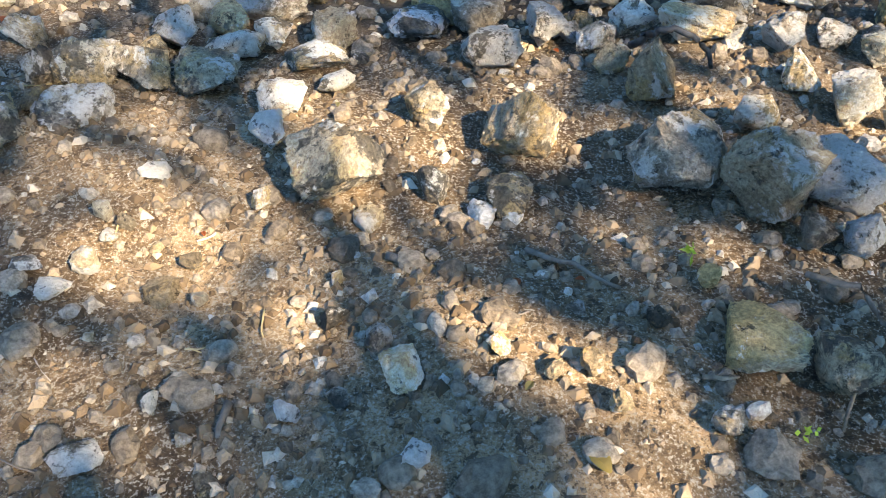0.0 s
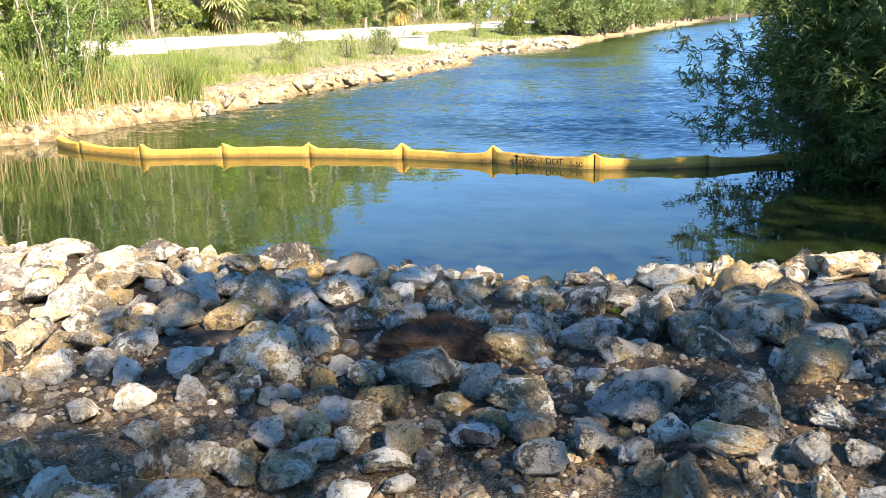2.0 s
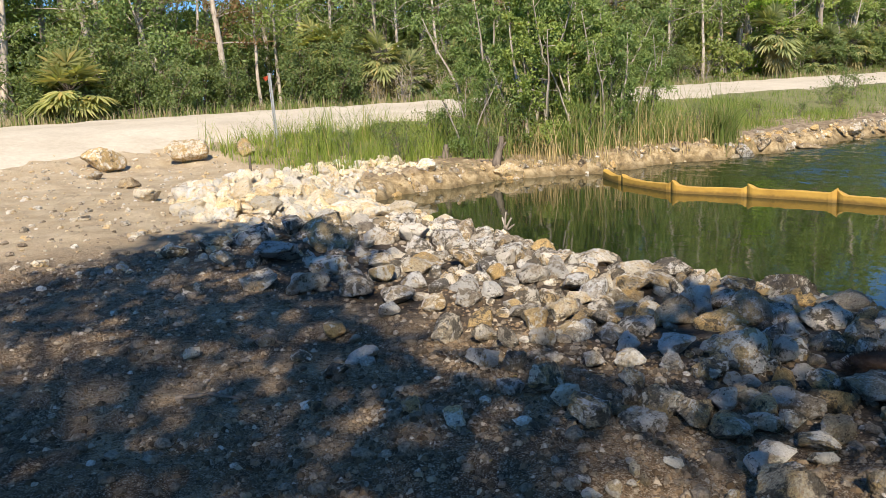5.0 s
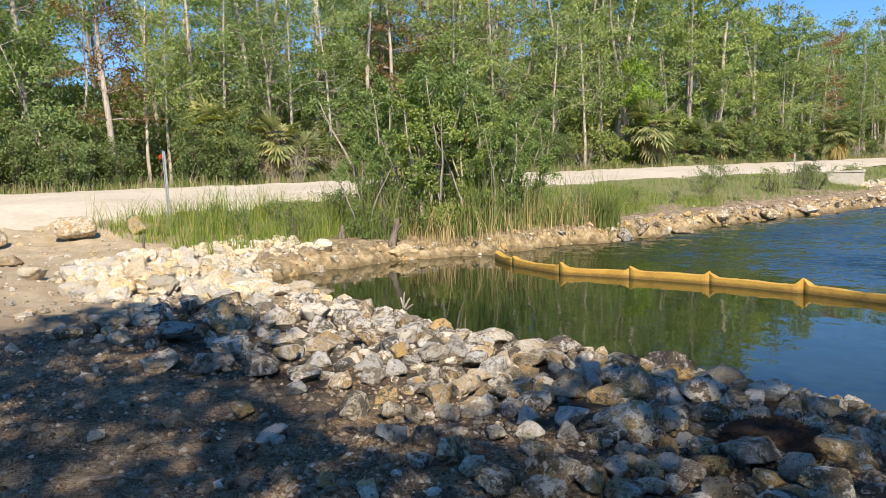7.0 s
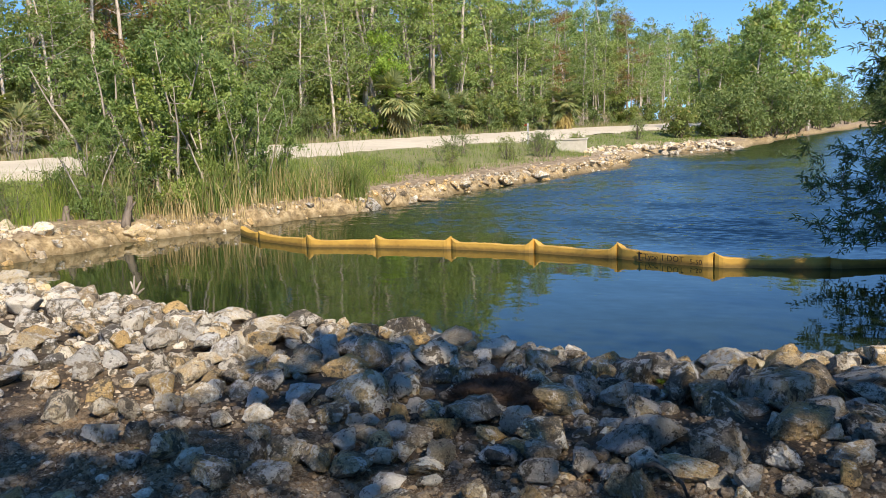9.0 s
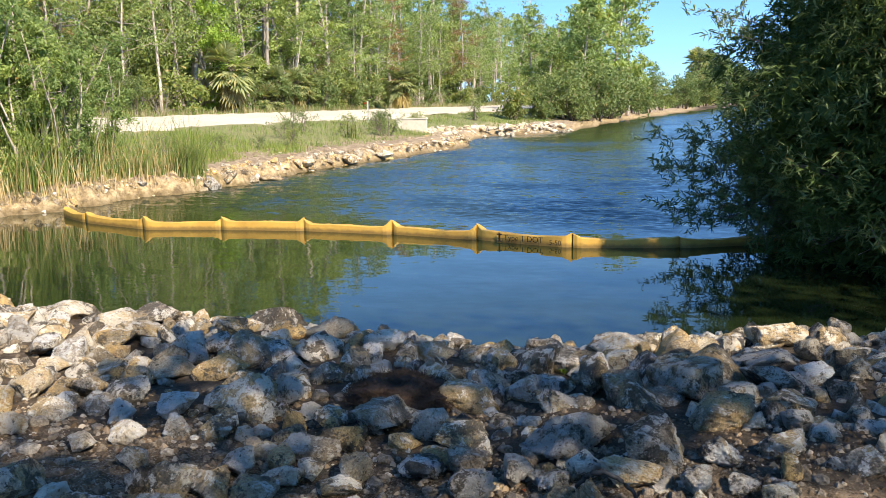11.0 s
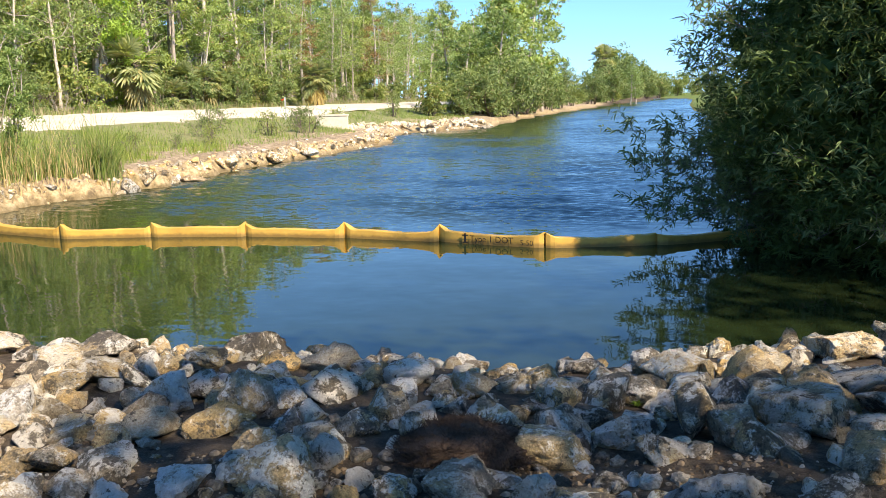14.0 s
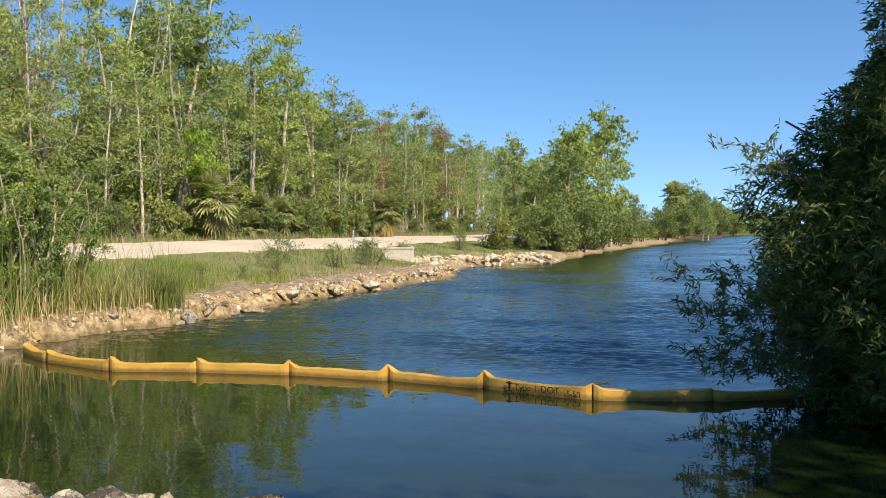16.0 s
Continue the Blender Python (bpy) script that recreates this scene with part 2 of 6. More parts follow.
def water_material():
    m, nt, b = material("canal_water", 0.02, spec=0.5)
    b.inputs["IOR"].default_value = 1.45
    pos = coords(nt, world_space=True)
    sep = nt.nodes.new("ShaderNodeSeparateXYZ")
    nt.links.new(pos, sep.inputs[0])
    col = ramp(nt, noise_tex(nt, pos, 0.25, 3), [(0.3, (0.011, 0.019, 0.0065)), (0.7, (0.019, 0.027, 0.009))])
    nt.links.new(col, b.inputs["Base Color"])
    mapn = nt.nodes.new("ShaderNodeMapping")
    mapn.inputs["Rotation"].default_value = (0, 0, radians(-12))
    mapn.inputs["Scale"].default_value = (0.5, 1.1, 1.0)
    nt.links.new(pos, mapn.inputs["Vector"])
    # sheltered between the bank and the barrier, ruffled by the wind beyond it
    beyond = band(nt, math_node(nt, "ADD", sep.outputs[1], math_node(nt, "MULTIPLY", sep.outputs[0], 0.15)), 12.7, 16.0)
    gust = band(nt, noise_tex(nt, pos, 0.11, 3), 0.38, 0.62)
    rough = math_node(nt, "MULTIPLY", beyond, math_node(nt, "ADD", 0.5, math_node(nt, "MULTIPLY", gust, 0.5)))

    def slopes(scale, detail):
        n = nt.nodes.new("ShaderNodeTexNoise")
        n.inputs["Scale"].default_value = scale
        n.inputs["Detail"].default_value = detail
        n.inputs["Roughness"].default_value = 0.55
        nt.links.new(mapn.outputs[0], n.inputs["Vector"])
        v = nt.nodes.new("ShaderNodeVectorMath")
        v.operation = "SUBTRACT"
        nt.links.new(n.outputs["Color"], v.inputs[0])
        v.inputs[1].default_value = (0.5, 0.5, 0.5)
        return v.outputs[0]

    def scaled(vec, amount):
        v = nt.nodes.new("ShaderNodeVectorMath")
        v.operation = "SCALE"
        nt.links.new(vec, v.inputs[0])
        if hasattr(amount, "links"):
            nt.links.new(amount, v.inputs["Scale"])
        else:
            v.inputs["Scale"].default_value = amount
        return v.outputs[0]

    def plus(a, c):
        v = nt.nodes.new("ShaderNodeVectorMath")
        v.operation = "ADD"
        for sock, x in zip(v.inputs, (a, c)):
            if hasattr(x, "links"):
                nt.links.new(x, sock)
            else:
                sock.default_value = x
        return v.outputs[0]

    tilt = plus(scaled(slopes(8.5, 4), math_node(nt, "ADD", math_node(nt, "MULTIPLY", rough, 0.6), 0.045)),
                scaled(slopes(1.3, 2), math_node(nt, "ADD", math_node(nt, "MULTIPLY", rough, 0.2), 0.03)))
    # constant tilt added to the normals so ruffled water mirrors higher, bluer sky
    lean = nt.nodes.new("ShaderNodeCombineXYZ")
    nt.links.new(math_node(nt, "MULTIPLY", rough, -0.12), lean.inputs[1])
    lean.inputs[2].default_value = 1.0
    flat = nt.nodes.new("ShaderNodeVectorMath")
    flat.operation = "MULTIPLY"
    nt.links.new(tilt, flat.inputs[0])
    flat.inputs[1].default_value = (0.7, 1.0, 0.0)
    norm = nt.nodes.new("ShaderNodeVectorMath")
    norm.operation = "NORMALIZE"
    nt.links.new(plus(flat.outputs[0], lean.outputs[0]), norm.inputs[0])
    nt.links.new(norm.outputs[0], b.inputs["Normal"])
    return m


def bark_material(name, pale, dark, scale=1.0):
    m, nt, b = material(name, 0.9, spec=0.2)
    pos = coords(nt)
    mapn = nt.nodes.new("ShaderNodeMapping")
    mapn.inputs["Scale"].default_value = (6.0, 6.0, 0.9)
    nt.links.new(pos, mapn.inputs["Vector"])
    n = noise_tex(nt, mapn.outputs[0], 2.2 * scale, 6, 0.7, 0.5)
    col = ramp(nt, n, [(0.33, dark), (0.62, pale)])
    info = nt.nodes.new("ShaderNodeObjectInfo").outputs["Random"]
    col = mixc(nt, 1.0, col, ramp(nt, info, [(0.0, (0.6, 0.58, 0.56)), (1.0, (1.05, 1.0, 0.97))]), "MULTIPLY")
    nt.links.new(col, b.inputs["Base Color"])
    bump(nt, b, n, 0.7, 0.02)
    return m


def leaf_material(name, dark, light, dry=(0.25, 0.18, 0.07), dryness=0.04, through_light=0.35, gloss=0.3):
    m, nt, b = material(name, 0.6, spec=gloss)
    geo = nt.nodes.new("ShaderNodeNewGeometry").outputs["Random Per Island"]
    info = nt.nodes.new("ShaderNodeObjectInfo").outputs["Random"]
    col = ramp(nt, geo, [(0.0, dark), (0.6, light), (1.0 - dryness, light), (1.0, dry)])
    col = mixc(nt, 1.0, col, ramp(nt, info, [(0.0, (0.72, 0.76, 0.7)), (0.5, (1.0, 1.0, 1.0)), (1.0, (1.25, 1.15, 0.9))]), "MULTIPLY")
    nt.links.new(col, b.inputs["Base Color"])
    tr = nt.nodes.new("ShaderNodeBsdfTranslucent")
    nt.links.new(mixc(nt, 1.0, col, (1.3, 1.35, 0.6), "MULTIPLY"), tr.inputs[0])
    mx = nt.nodes.new("ShaderNodeMixShader")
    mx.inputs[0].default_value = through_light
    nt.links.new(b.outputs[0], mx.inputs[1])
    nt.links.new(tr.outputs[0], mx.inputs[2])
    nt.links.new(mx.outputs[0], nt.nodes["Material Output"].inputs[0])
    return m


def clod_material():
    m, nt, b = material("soil_clod", 0.95, spec=0.1)
    tone = nt.nodes.new("ShaderNodeNewGeometry").outputs["Random Per Island"]
    col = ramp(nt, tone, [(0.0, (0.07, 0.048, 0.03)), (0.5, (0.20, 0.14, 0.088)), (0.85, (0.33, 0.25, 0.17)), (1.0, (0.5, 0.43, 0.34))])
    nt.links.new(col, b.inputs["Base Color"])
    bump(nt, b, noise_tex(nt, coords(nt, world_space=True), 120.0, 4), 0.8, 0.01)
    return m


def gravel_material():
    """Limestone chips under a film of brown dust."""
    m, nt, b = material("dusty_gravel", 0.95, spec=0.1)
    pos = coords(nt, world_space=True)
    chip = nt.nodes.new("ShaderNodeNewGeometry").outputs["Random Per Island"]
    col = ramp(nt, chip, [(0.0, (0.12, 0.092, 0.066)), (0.35, (0.21, 0.168, 0.125)), (0.75, (0.27, 0.222, 0.17)), (0.95, (0.36, 0.315, 0.26)), (1.0, (0.6, 0.56, 0.5))])
    col = mixc(nt, 0.7, col, ramp(nt, noise_tex(nt, pos, 60.0, 6, 0.7), [(0.36, (0.2, 0.19, 0.18)), (0.64, (0.8, 0.8, 0.79))]), "OVERLAY")
    nt.links.new(col, b.inputs["Base Color"])
    bump(nt, b, noise_tex(nt, pos, 90.0, 6, 0.7), 0.9, 0.015)
    return m


M_GRAVEL = gravel_material()
M_CLOD = clod_material()
M_SOIL = soil_material()
M_ROAD = sand_road_material()
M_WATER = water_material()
M_BARK = bark_material("cypress_bark", (0.56, 0.51, 0.45), (0.28, 0.24, 0.20))
M_BARK_DARK = bark_material("brown_bark", (0.26, 0.22, 0.18), (0.09, 0.075, 0.06))
M_CYPRESS = leaf_material("cypress_leaf", (0.15, 0.205, 0.075), (0.285, 0.37, 0.14), (0.34, 0.26, 0.13), 0.08, 0.42)
M_SHRUB = leaf_material("shrub_leaf", (0.10, 0.14, 0.05), (0.225, 0.285, 0.11), (0.32, 0.25, 0.13), 0.10, 0.4)
M_CANOPY = leaf_material("canopy_leaf", (0.09, 0.12, 0.045), (0.19, 0.24, 0.09), through_light=0.4)
M_SAPLING = leaf_material("sapling_leaf", (0.11, 0.17, 0.055), (0.26, 0.34, 0.12), through_light=0.42)
M_BRIGHT = leaf_material("bright_leaf", (0.14, 0.23, 0.03), (0.27, 0.38, 0.07))
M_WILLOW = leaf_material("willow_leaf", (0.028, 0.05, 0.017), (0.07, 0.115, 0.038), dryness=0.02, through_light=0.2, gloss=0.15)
# paler copy of the willow leaf: sunlight on the outer sprays in its colour
M_WILLOW_LIT = leaf_material("willow_lit_leaf", (0.06, 0.095, 0.035), (0.15, 0.20, 0.085), dryness=0.02, through_light=0.25, gloss=0.2)
M_PALM = leaf_material("palm_leaf", (0.15, 0.185, 0.08), (0.33, 0.355, 0.17), (0.44, 0.38, 0.18), 0.2)
M_PALM_DRY = leaf_material("dry_palm_leaf", (0.22, 0.17, 0.085), (0.38, 0.33, 0.16))
M_RUST = leaf_material("rusty_leaf", (0.16, 0.09, 0.045), (0.28, 0.17, 0.08))
M_REED = leaf_material("reed_leaf", (0.10, 0.155, 0.035), (0.25, 0.31, 0.085), (0.46, 0.38, 0.20), 0.32)
M_GRASS = leaf_material("verge_grass", (0.085, 0.14, 0.028), (0.215, 0.285, 0.07), (0.42, 0.34, 0.18), 0.13)
M_DRY = leaf_material("dry_grass", (0.20, 0.155, 0.085), (0.40, 0.33, 0.20), (0.5, 0.42, 0.28), 0.2, 0.2)


# ---- mesh helpers ----



def mesh_from(name, verts, faces, mat, smooth=False):
    me = bpy.data.meshes.new(name)
    me.from_pydata(verts if isinstance(verts, list) else verts.tolist(), [], faces if isinstance(faces, list) else faces.tolist())
    me.materials.append(mat)
    if smooth:
        me.polygons.foreach_set("use_smooth", np.ones(len(me.polygons), bool))
    me.update()
    return me


def part(name, bm, mat, parent, label=""):
    """One mesh object under a thing or a part; bm is a bmesh or a ready mesh."""
    if isinstance(bm, bmesh.types.BMesh):
        me = bpy.data.meshes.new(name)
        bm.to_mesh(me)
        bm.free()
        me.materials.append(mat)
    else:
        me = bm
    ob = new(name, me)
    ob.parent = parent
    if label:
        tagged(ob, label)
    return ob


def tubes(paths, sides=6):
    """Tapered tubes along paths of (point, radius); gives verts and faces."""
    verts, faces = [], []
    for path in paths:
        base = len(verts)
        for i, (p, r) in enumerate(path):
            a = Vector(path[max(i - 1, 0)][0])
            c = Vector(path[min(i + 1, len(path) - 1)][0])
            d = (c - a).normalized() if (c - a).length > 1e-6 else Vector((0, 0, 1))
            s = d.orthogonal().normalized()
            t = d.cross(s)
            for k in range(sides):
                w = 2 * math.pi * k / sides
                verts.append(tuple(Vector(p) + r * (math.cos(w) * s + math.sin(w) * t)))
        for i in range(len(path) - 1):
            for k in range(sides):
                a, c = base + i * sides + k, base + i * sides + (k + 1) % sides
                faces.append((a, c, c + sides, a + sides))
        faces.append(tuple(base + (len(path) - 1) * sides + k for k in range(sides)))
        faces.append(tuple(base + k for k in reversed(range(sides))))
    return verts, faces


def leaves(centres, length, width, rng, droop=0.3, out=None, tri=False):
    """A folded pointed leaf at each centre: 4 vertices, 2 triangles; random way, or along out."""
    n = len(centres)
    d = rng.normal(size=(n, 3))
    if out is not None:
        d = out + 0.55 * d
    d[:, 2] -= droop
    d /= np.linalg.norm(d, axis=1, keepdims=True) + 1e-9
    s = np.cross(d, rng.normal(size=(n, 3)))
    s /= np.linalg.norm(s, axis=1, keepdims=True) + 1e-9
    ln = length * rng.uniform(0.6, 1.3, (n, 1))
    wd = width * rng.uniform(0.7, 1.2, (n, 1))
    c = np.asarray(centres)
    if tri:
        v = np.stack([c - 0.5 * ln * d - 0.5 * wd * s, c - 0.5 * ln * d + 0.5 * wd * s, c + 0.5 * ln * d], 1).reshape(-1, 3)
        return v, np.arange(3 * n).reshape(n, 3)
    v = np.stack([c - 0.5 * ln * d, c + 0.5 * wd * s, c + 0.5 * ln * d, c - 0.5 * wd * s], 1).reshape(-1, 3)
    f = np.arange(4 * n).reshape(n, 4)
    return v, f


def blob_points(rng, centres, radii, per, flat=0.6):
    """Points in soft clumps round centres."""
    k = rng.integers(0, len(centres), per)
    p = rng.normal(size=(per, 3)) * np.asarray(radii)[k][:, None] * 0.55
    p[:, 2] *= flat
    return np.asarray(centres)[k] + p


def wander(rng, start, way, length, r0, r1, steps=6, wob=0.12):
    p, d, path = Vector(start), Vector(way).normalized(), []
    for i in range(steps + 1):
        f = i / steps
        path.append((tuple(p), r0 + (r1 - r0) * f))
        d = (d + Vector(rng.normal(size=3) * wob)).normalized()
        p = p + d * (length / steps)
    return path


# ---- ground, road, water ----
# Shore of the canal: the near bank from the cove's end to the bush, then both long banks.
SHORE = [(-12.8, 9.6), (-11.7, 8.7), (-8.7, 7.8), (-6.9, 7.4), (-5.4, 7.0), (-3.7, 6.6), (-1.9, 6.5), (-0.3, 6.15), (1.3, 6.5), (2.9, 6.9), (4.6, 7.6),
         (5.2, 9.5), (5.8, 13), (7.5, 22), (15, 60), (32, 140), (75, 330), (70, 340), (20, 155), (3.6, 87), (0.5, 70), (-1.2, 58), (-4.6, 54), (-7.5, 49),
         (-5.6, 42), (-6.6, 37), (-8.0, 30.5), (-9.2, 25), (-9.4, 22), (-9.8, 20), (-10.9, 17.6), (-11.2, 15.6), (-12.2, 14.5), (-12.7, 13.2), (-12.9, 10.7)]
POLY = np.array(SHORE, float)


def shore_distance(x, y):
    """Metres to the shore, positive on land, and whether the nearest shore is the near bank."""
    x, y = np.asarray(x, float), np.asarray(y, float)
    a, b = POLY, np.roll(POLY, -1, 0)
    best = np.full(x.shape, 1e9)
    inside = np.zeros(x.shape, bool)
    for (ax, ay), (bx, by) in zip(a, b):
        dx, dy = bx - ax, by - ay
        t = np.clip(((x - ax) * dx + (y - ay) * dy) / (dx * dx + dy * dy), 0, 1)
        best = np.minimum(best, np.hypot(x - ax - t * dx, y - ay - t * dy))
        cross = ((ay > y) != (by > y)) & (x < (bx - ax) * (y - ay) / (by - ay + 1e-12) + ax)
        inside ^= cross
    return np.where(inside, -best, best)


def across(x, y):
    return x - 0.18 * (y - 20.0)


def lumps(x, y):
    """Smooth unevenness, a few centimetres."""
    return (0.035 * np.sin(1.9 * x + 0.7 * y) * np.sin(1.3 * y - 0.4 * x + 1.0) + 0.022 * np.sin(4.3 * x - 2.2 * y + 0.5) * np.sin(3.7 * y + 1.4 * x)
            + 0.012 * np.sin(9.1 * x + 3.3 * y) * np.sin(8.3 * y - 2.9 * x))


ROAD_NEAR, ROAD_FAR = -18.0, -28.5


def height(x, y):
    x, y = np.asarray(x, float), np.asarray(y, float)
    d = shore_distance(x, y)
    u = across(x, y)
    near = np.interp(d, [-6, -2, -0.35, 0, 0.6, 1.2, 2.0, 3.0, 4.0, 6.0, 12.0], [-1.6, -0.7, -0.12, 0.11, 0.29, 0.39, 0.48, 0.56, 0.61, 0.63, 0.66])
    bite = 0.14 * np.sin(2.3 * y + 1.1 * x) + 0.11 * np.sin(5.9 * y - 2.0 * x) + 0.07 * np.sin(13.0 * y)
    left = np.interp(d + bite * np.clip(1.5 - np.abs(d), 0, 1), [-6, -1.5, 0, 0.14, 0.4, 1.6, 3.0, 6.0, 8.0], [-1.6, -0.5, -0.05, 0.27, 0.42, 0.52, 0.62, 0.78, 0.95])
    left = np.where(d > 0, left + np.interp(u, [ROAD_FAR, ROAD_NEAR, ROAD_NEAR + 4], [0.75, 0.45, 0.0]), left)
    right = np.interp(d, [-6, -1.5, 0, 0.6, 2.0, 8.0], [-1.6, -0.6, -0.05, 0.35, 0.7, 0.8])
    wl = np.clip((-9.5 - u) / 3.0, 0, 1) * np.clip((y - 6.5 - 0.0 * x) / 4.0, 0, 1)
    wl = np.maximum(wl, np.clip((-13 - u) / 8.0, 0, 1))
    wr = np.clip((x - 3.2) / 2.0, 0, 1) * np.clip((y - 6) / 3, 0, 1)
    wl = np.where((y > 16) & (u < -2), 1.0, wl)
    wr = np.where((y > 16) & (u >= -2), 1.0, wr)
    h = near * (1 - wl) * (1 - wr) + left * wl * (1 - wr) + right * wr
    ragged = (0.07 * np.sin(5.1 * x + 6.7 * y) * np.sin(4.2 * y - 3.1 * x) + 0.05 * np.sin(11.3 * x - 4.1 * y) * np.sin(9.7 * y + 5.3 * x)) * np.clip(1.2 - np.abs(d - 0.3), 0, 1) * wl
    return h + lumps(x, y) * np.clip(d + 0.6, 0, 1) + ragged


def spaced(lo, hi, step, far, grow=1.22):
    mid = list(np.arange(lo, hi + step / 2, step))
    s, up = step, [mid[-1]]
    while up[-1] < far:
        s *= grow
        up.append(up[-1] + s)
    s, down = step, [mid[0]]
    while down[-1] > -far:
        s *= grow
        down.append(down[-1] - s)
    return np.array(down[:0:-1] + mid + up[1:])


gx, gy = spaced(-20.0, 5.0, 0.1, 2500), spaced(-1.0, 22.0, 0.1, 2500)
GX, GY = np.meshgrid(gx, gy, indexing="ij")
GZ = height(GX, GY)
gv = np.stack([GX, GY, GZ], -1).reshape(-1, 3)
ni, nj = len(gx), len(gy)
ii, jj = np.meshgrid(np.arange(ni - 1), np.arange(nj - 1), indexing="ij")
q = (ii * nj + jj).ravel()
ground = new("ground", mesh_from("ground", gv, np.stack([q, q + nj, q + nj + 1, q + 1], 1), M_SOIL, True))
tagged(ground, "brown sandy soil bank with stones and green verges", "ground", kind="structure")

# sand road on its low embankment, parallel to the canal
ry = np.concatenate([np.arange(-60, 80, 0.5), np.arange(80, 420, 6.0)])
ru = np.linspace(0, 1, 17)
edge = 0.35 * np.sin(ry * 0.7) + 0.25 * np.sin(ry * 1.9 + 1)
flare = np.interp(ry, [-60, -5, 7, 13, 20], [3.5, 2.2, 0.6, 0.2, 0.0])
U0, U1 = ROAD_NEAR + edge + flare, ROAD_FAR + 0.3 * np.sin(ry * 0.9 + 2)
RU = U0[:, None] + (U1 - U0)[:, None] * ru
RX, RY = RU + 0.18 * (ry[:, None] - 20), np.repeat(ry[:, None], len(ru), 1)
RZ = height(RX, RY) + 0.05 + 0.10 * np.sin(math.pi * ru)[None, :]
RZ[:, 0] -= 0.06
RZ[:, -1] -= 0.06
n, k = RX.shape
ii, jj = np.meshgrid(np.arange(n - 1), np.arange(k - 1), indexing="ij")
q = (ii * k + jj).ravel()
road = new("road", mesh_from("road", np.stack([RX, RY, RZ], -1).reshape(-1, 3), np.stack([q, q + 1, q + k + 1, q + k], 1), M_ROAD, True))
tagged(road, "sunlit pale sand road on a low embankment", "road", kind="structure")

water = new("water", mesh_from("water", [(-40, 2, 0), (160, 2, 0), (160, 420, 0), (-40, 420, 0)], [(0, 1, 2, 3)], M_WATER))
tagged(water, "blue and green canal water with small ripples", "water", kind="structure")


def ground_at(x, y):
    return float(height(x, y))


# ---- floating barrier ----
def vinyl_material():
    m, nt, b = material("yellow_vinyl", 0.55, spec=0.35)
    pos = coords(nt, world_space=True)
    col = ramp(nt, noise_tex(nt, pos, 2.5, 5, 0.6), [(0.3, (0.40, 0.23, 0.045)), (0.7, (0.57, 0.345, 0.07))])
    sep = nt.nodes.new("ShaderNodeSeparateXYZ")
    nt.links.new(pos, sep.inputs[0])
    dirt = math_node(nt, "SUBTRACT", 1.0, band(nt, math_node(nt, "ADD", sep.outputs[2], math_node(nt, "MULTIPLY", noise_tex(nt, pos, 9.0, 4), 0.08)), 0.06, 0.13))
    col = mixc(nt, math_node(nt, "MULTIPLY", dirt, 0.8), col, (0.14, 0.088, 0.03))
    nt.links.new(col, b.inputs["Base Color"])
    bump(nt, b, noise_tex(nt, pos, 14.0, 4), 0.35, 0.015)
    return m


M_VINYL = vinyl_material()
M_INK = material("black_ink", 0.7)[0]
M_INK.node_tree.nodes["Principled BSDF"].inputs["Base Color"].default_value = (0.012, 0.011, 0.01, 1)
JOINTS = [(-10.55, 14.95), (-9.45, 14.1), (-7.75, 13.32), (-6.2, 13.38), (-4.57, 13.34), (-2.84, 13.1), (-1.25, 12.69), (0.36, 12.06), (2.0, 12.2), (3.7, 12.7), (5.0, 13.1), (6.2, 13.3)]
barrier = tagged(new("turbidity_barrier"), "yellow vinyl floating silt barrier across the canal", "floating barrier")
barrier.location = (-3, 13, 0)


def barrier_section(a, b, lift_a, lift_b, seed):
    """One float in its vinyl sleeve: a flat-faced long body that swells from both seams, and the raised pleat at its far end."""
    rng = np.random.default_rng(seed)
    a, b = Vector((*a, 0)), Vector((*b, 0))
    d = (b - a).normalized()
    s = Vector((d.y, -d.x, 0))
    n, prof = 26, []
    top = 0.155 + 0.012 * rng.normal()
    for i in range(n + 1):
        f = i / n
        e = min(f, 1 - f) * 2
        w = 0.05 + 0.05 * min(1.0, e * 9)
        zt = top + 0.008 * math.sin(9 * f + seed) - 0.018 * math.sin(math.pi * f)
        zt += lift_a * max(0, 1 - f / 0.085) + lift_b * max(0, 1 - (1 - f) / 0.06)
        c = a + (b - a) * f + s * (0.03 * math.sin(3 * f + seed))
        ring = [(w, -0.16), (w * 1.02, 0.0), (w * 1.0, zt * 0.55), (w * 0.97, zt * 0.93), (w * 0.9, zt), (w * 0.55, zt * 1.01), (-w * 0.8, zt * 0.93), (-w, zt * 0.5), (-w, -0.16)]
        prof.append([tuple(c + s * q0 + Vector((0, 0, z0 + 0.0025 * rng.normal()))) for q0, z0 in ring])
    verts = [p for ring in prof for p in ring]
    k = len(prof[0])
    faces = [(i * k + j, i * k + j + 1, (i + 1) * k + j + 1, (i + 1) * k + j) for i in range(n) for j in range(k - 1)]
    faces += [tuple(range(k)), tuple(reversed(range(n * k, n * k + k)))]
    verts = [tuple(Vector(p) - barrier.location) for p in verts]
    return part("float_section", mesh_from("float_section", verts, faces, M_VINYL), M_VINYL, barrier)


LIFT = [0.04, 0.05, 0.085, 0.07, 0.075, 0.11, 0.10, 0.06, 0.02, 0.05, 0.03, 0.03]
for i in range(len(JOINTS) - 1):
    barrier_section(JOINTS[i], JOINTS[i + 1], LIFT[i], LIFT[i + 1], i)


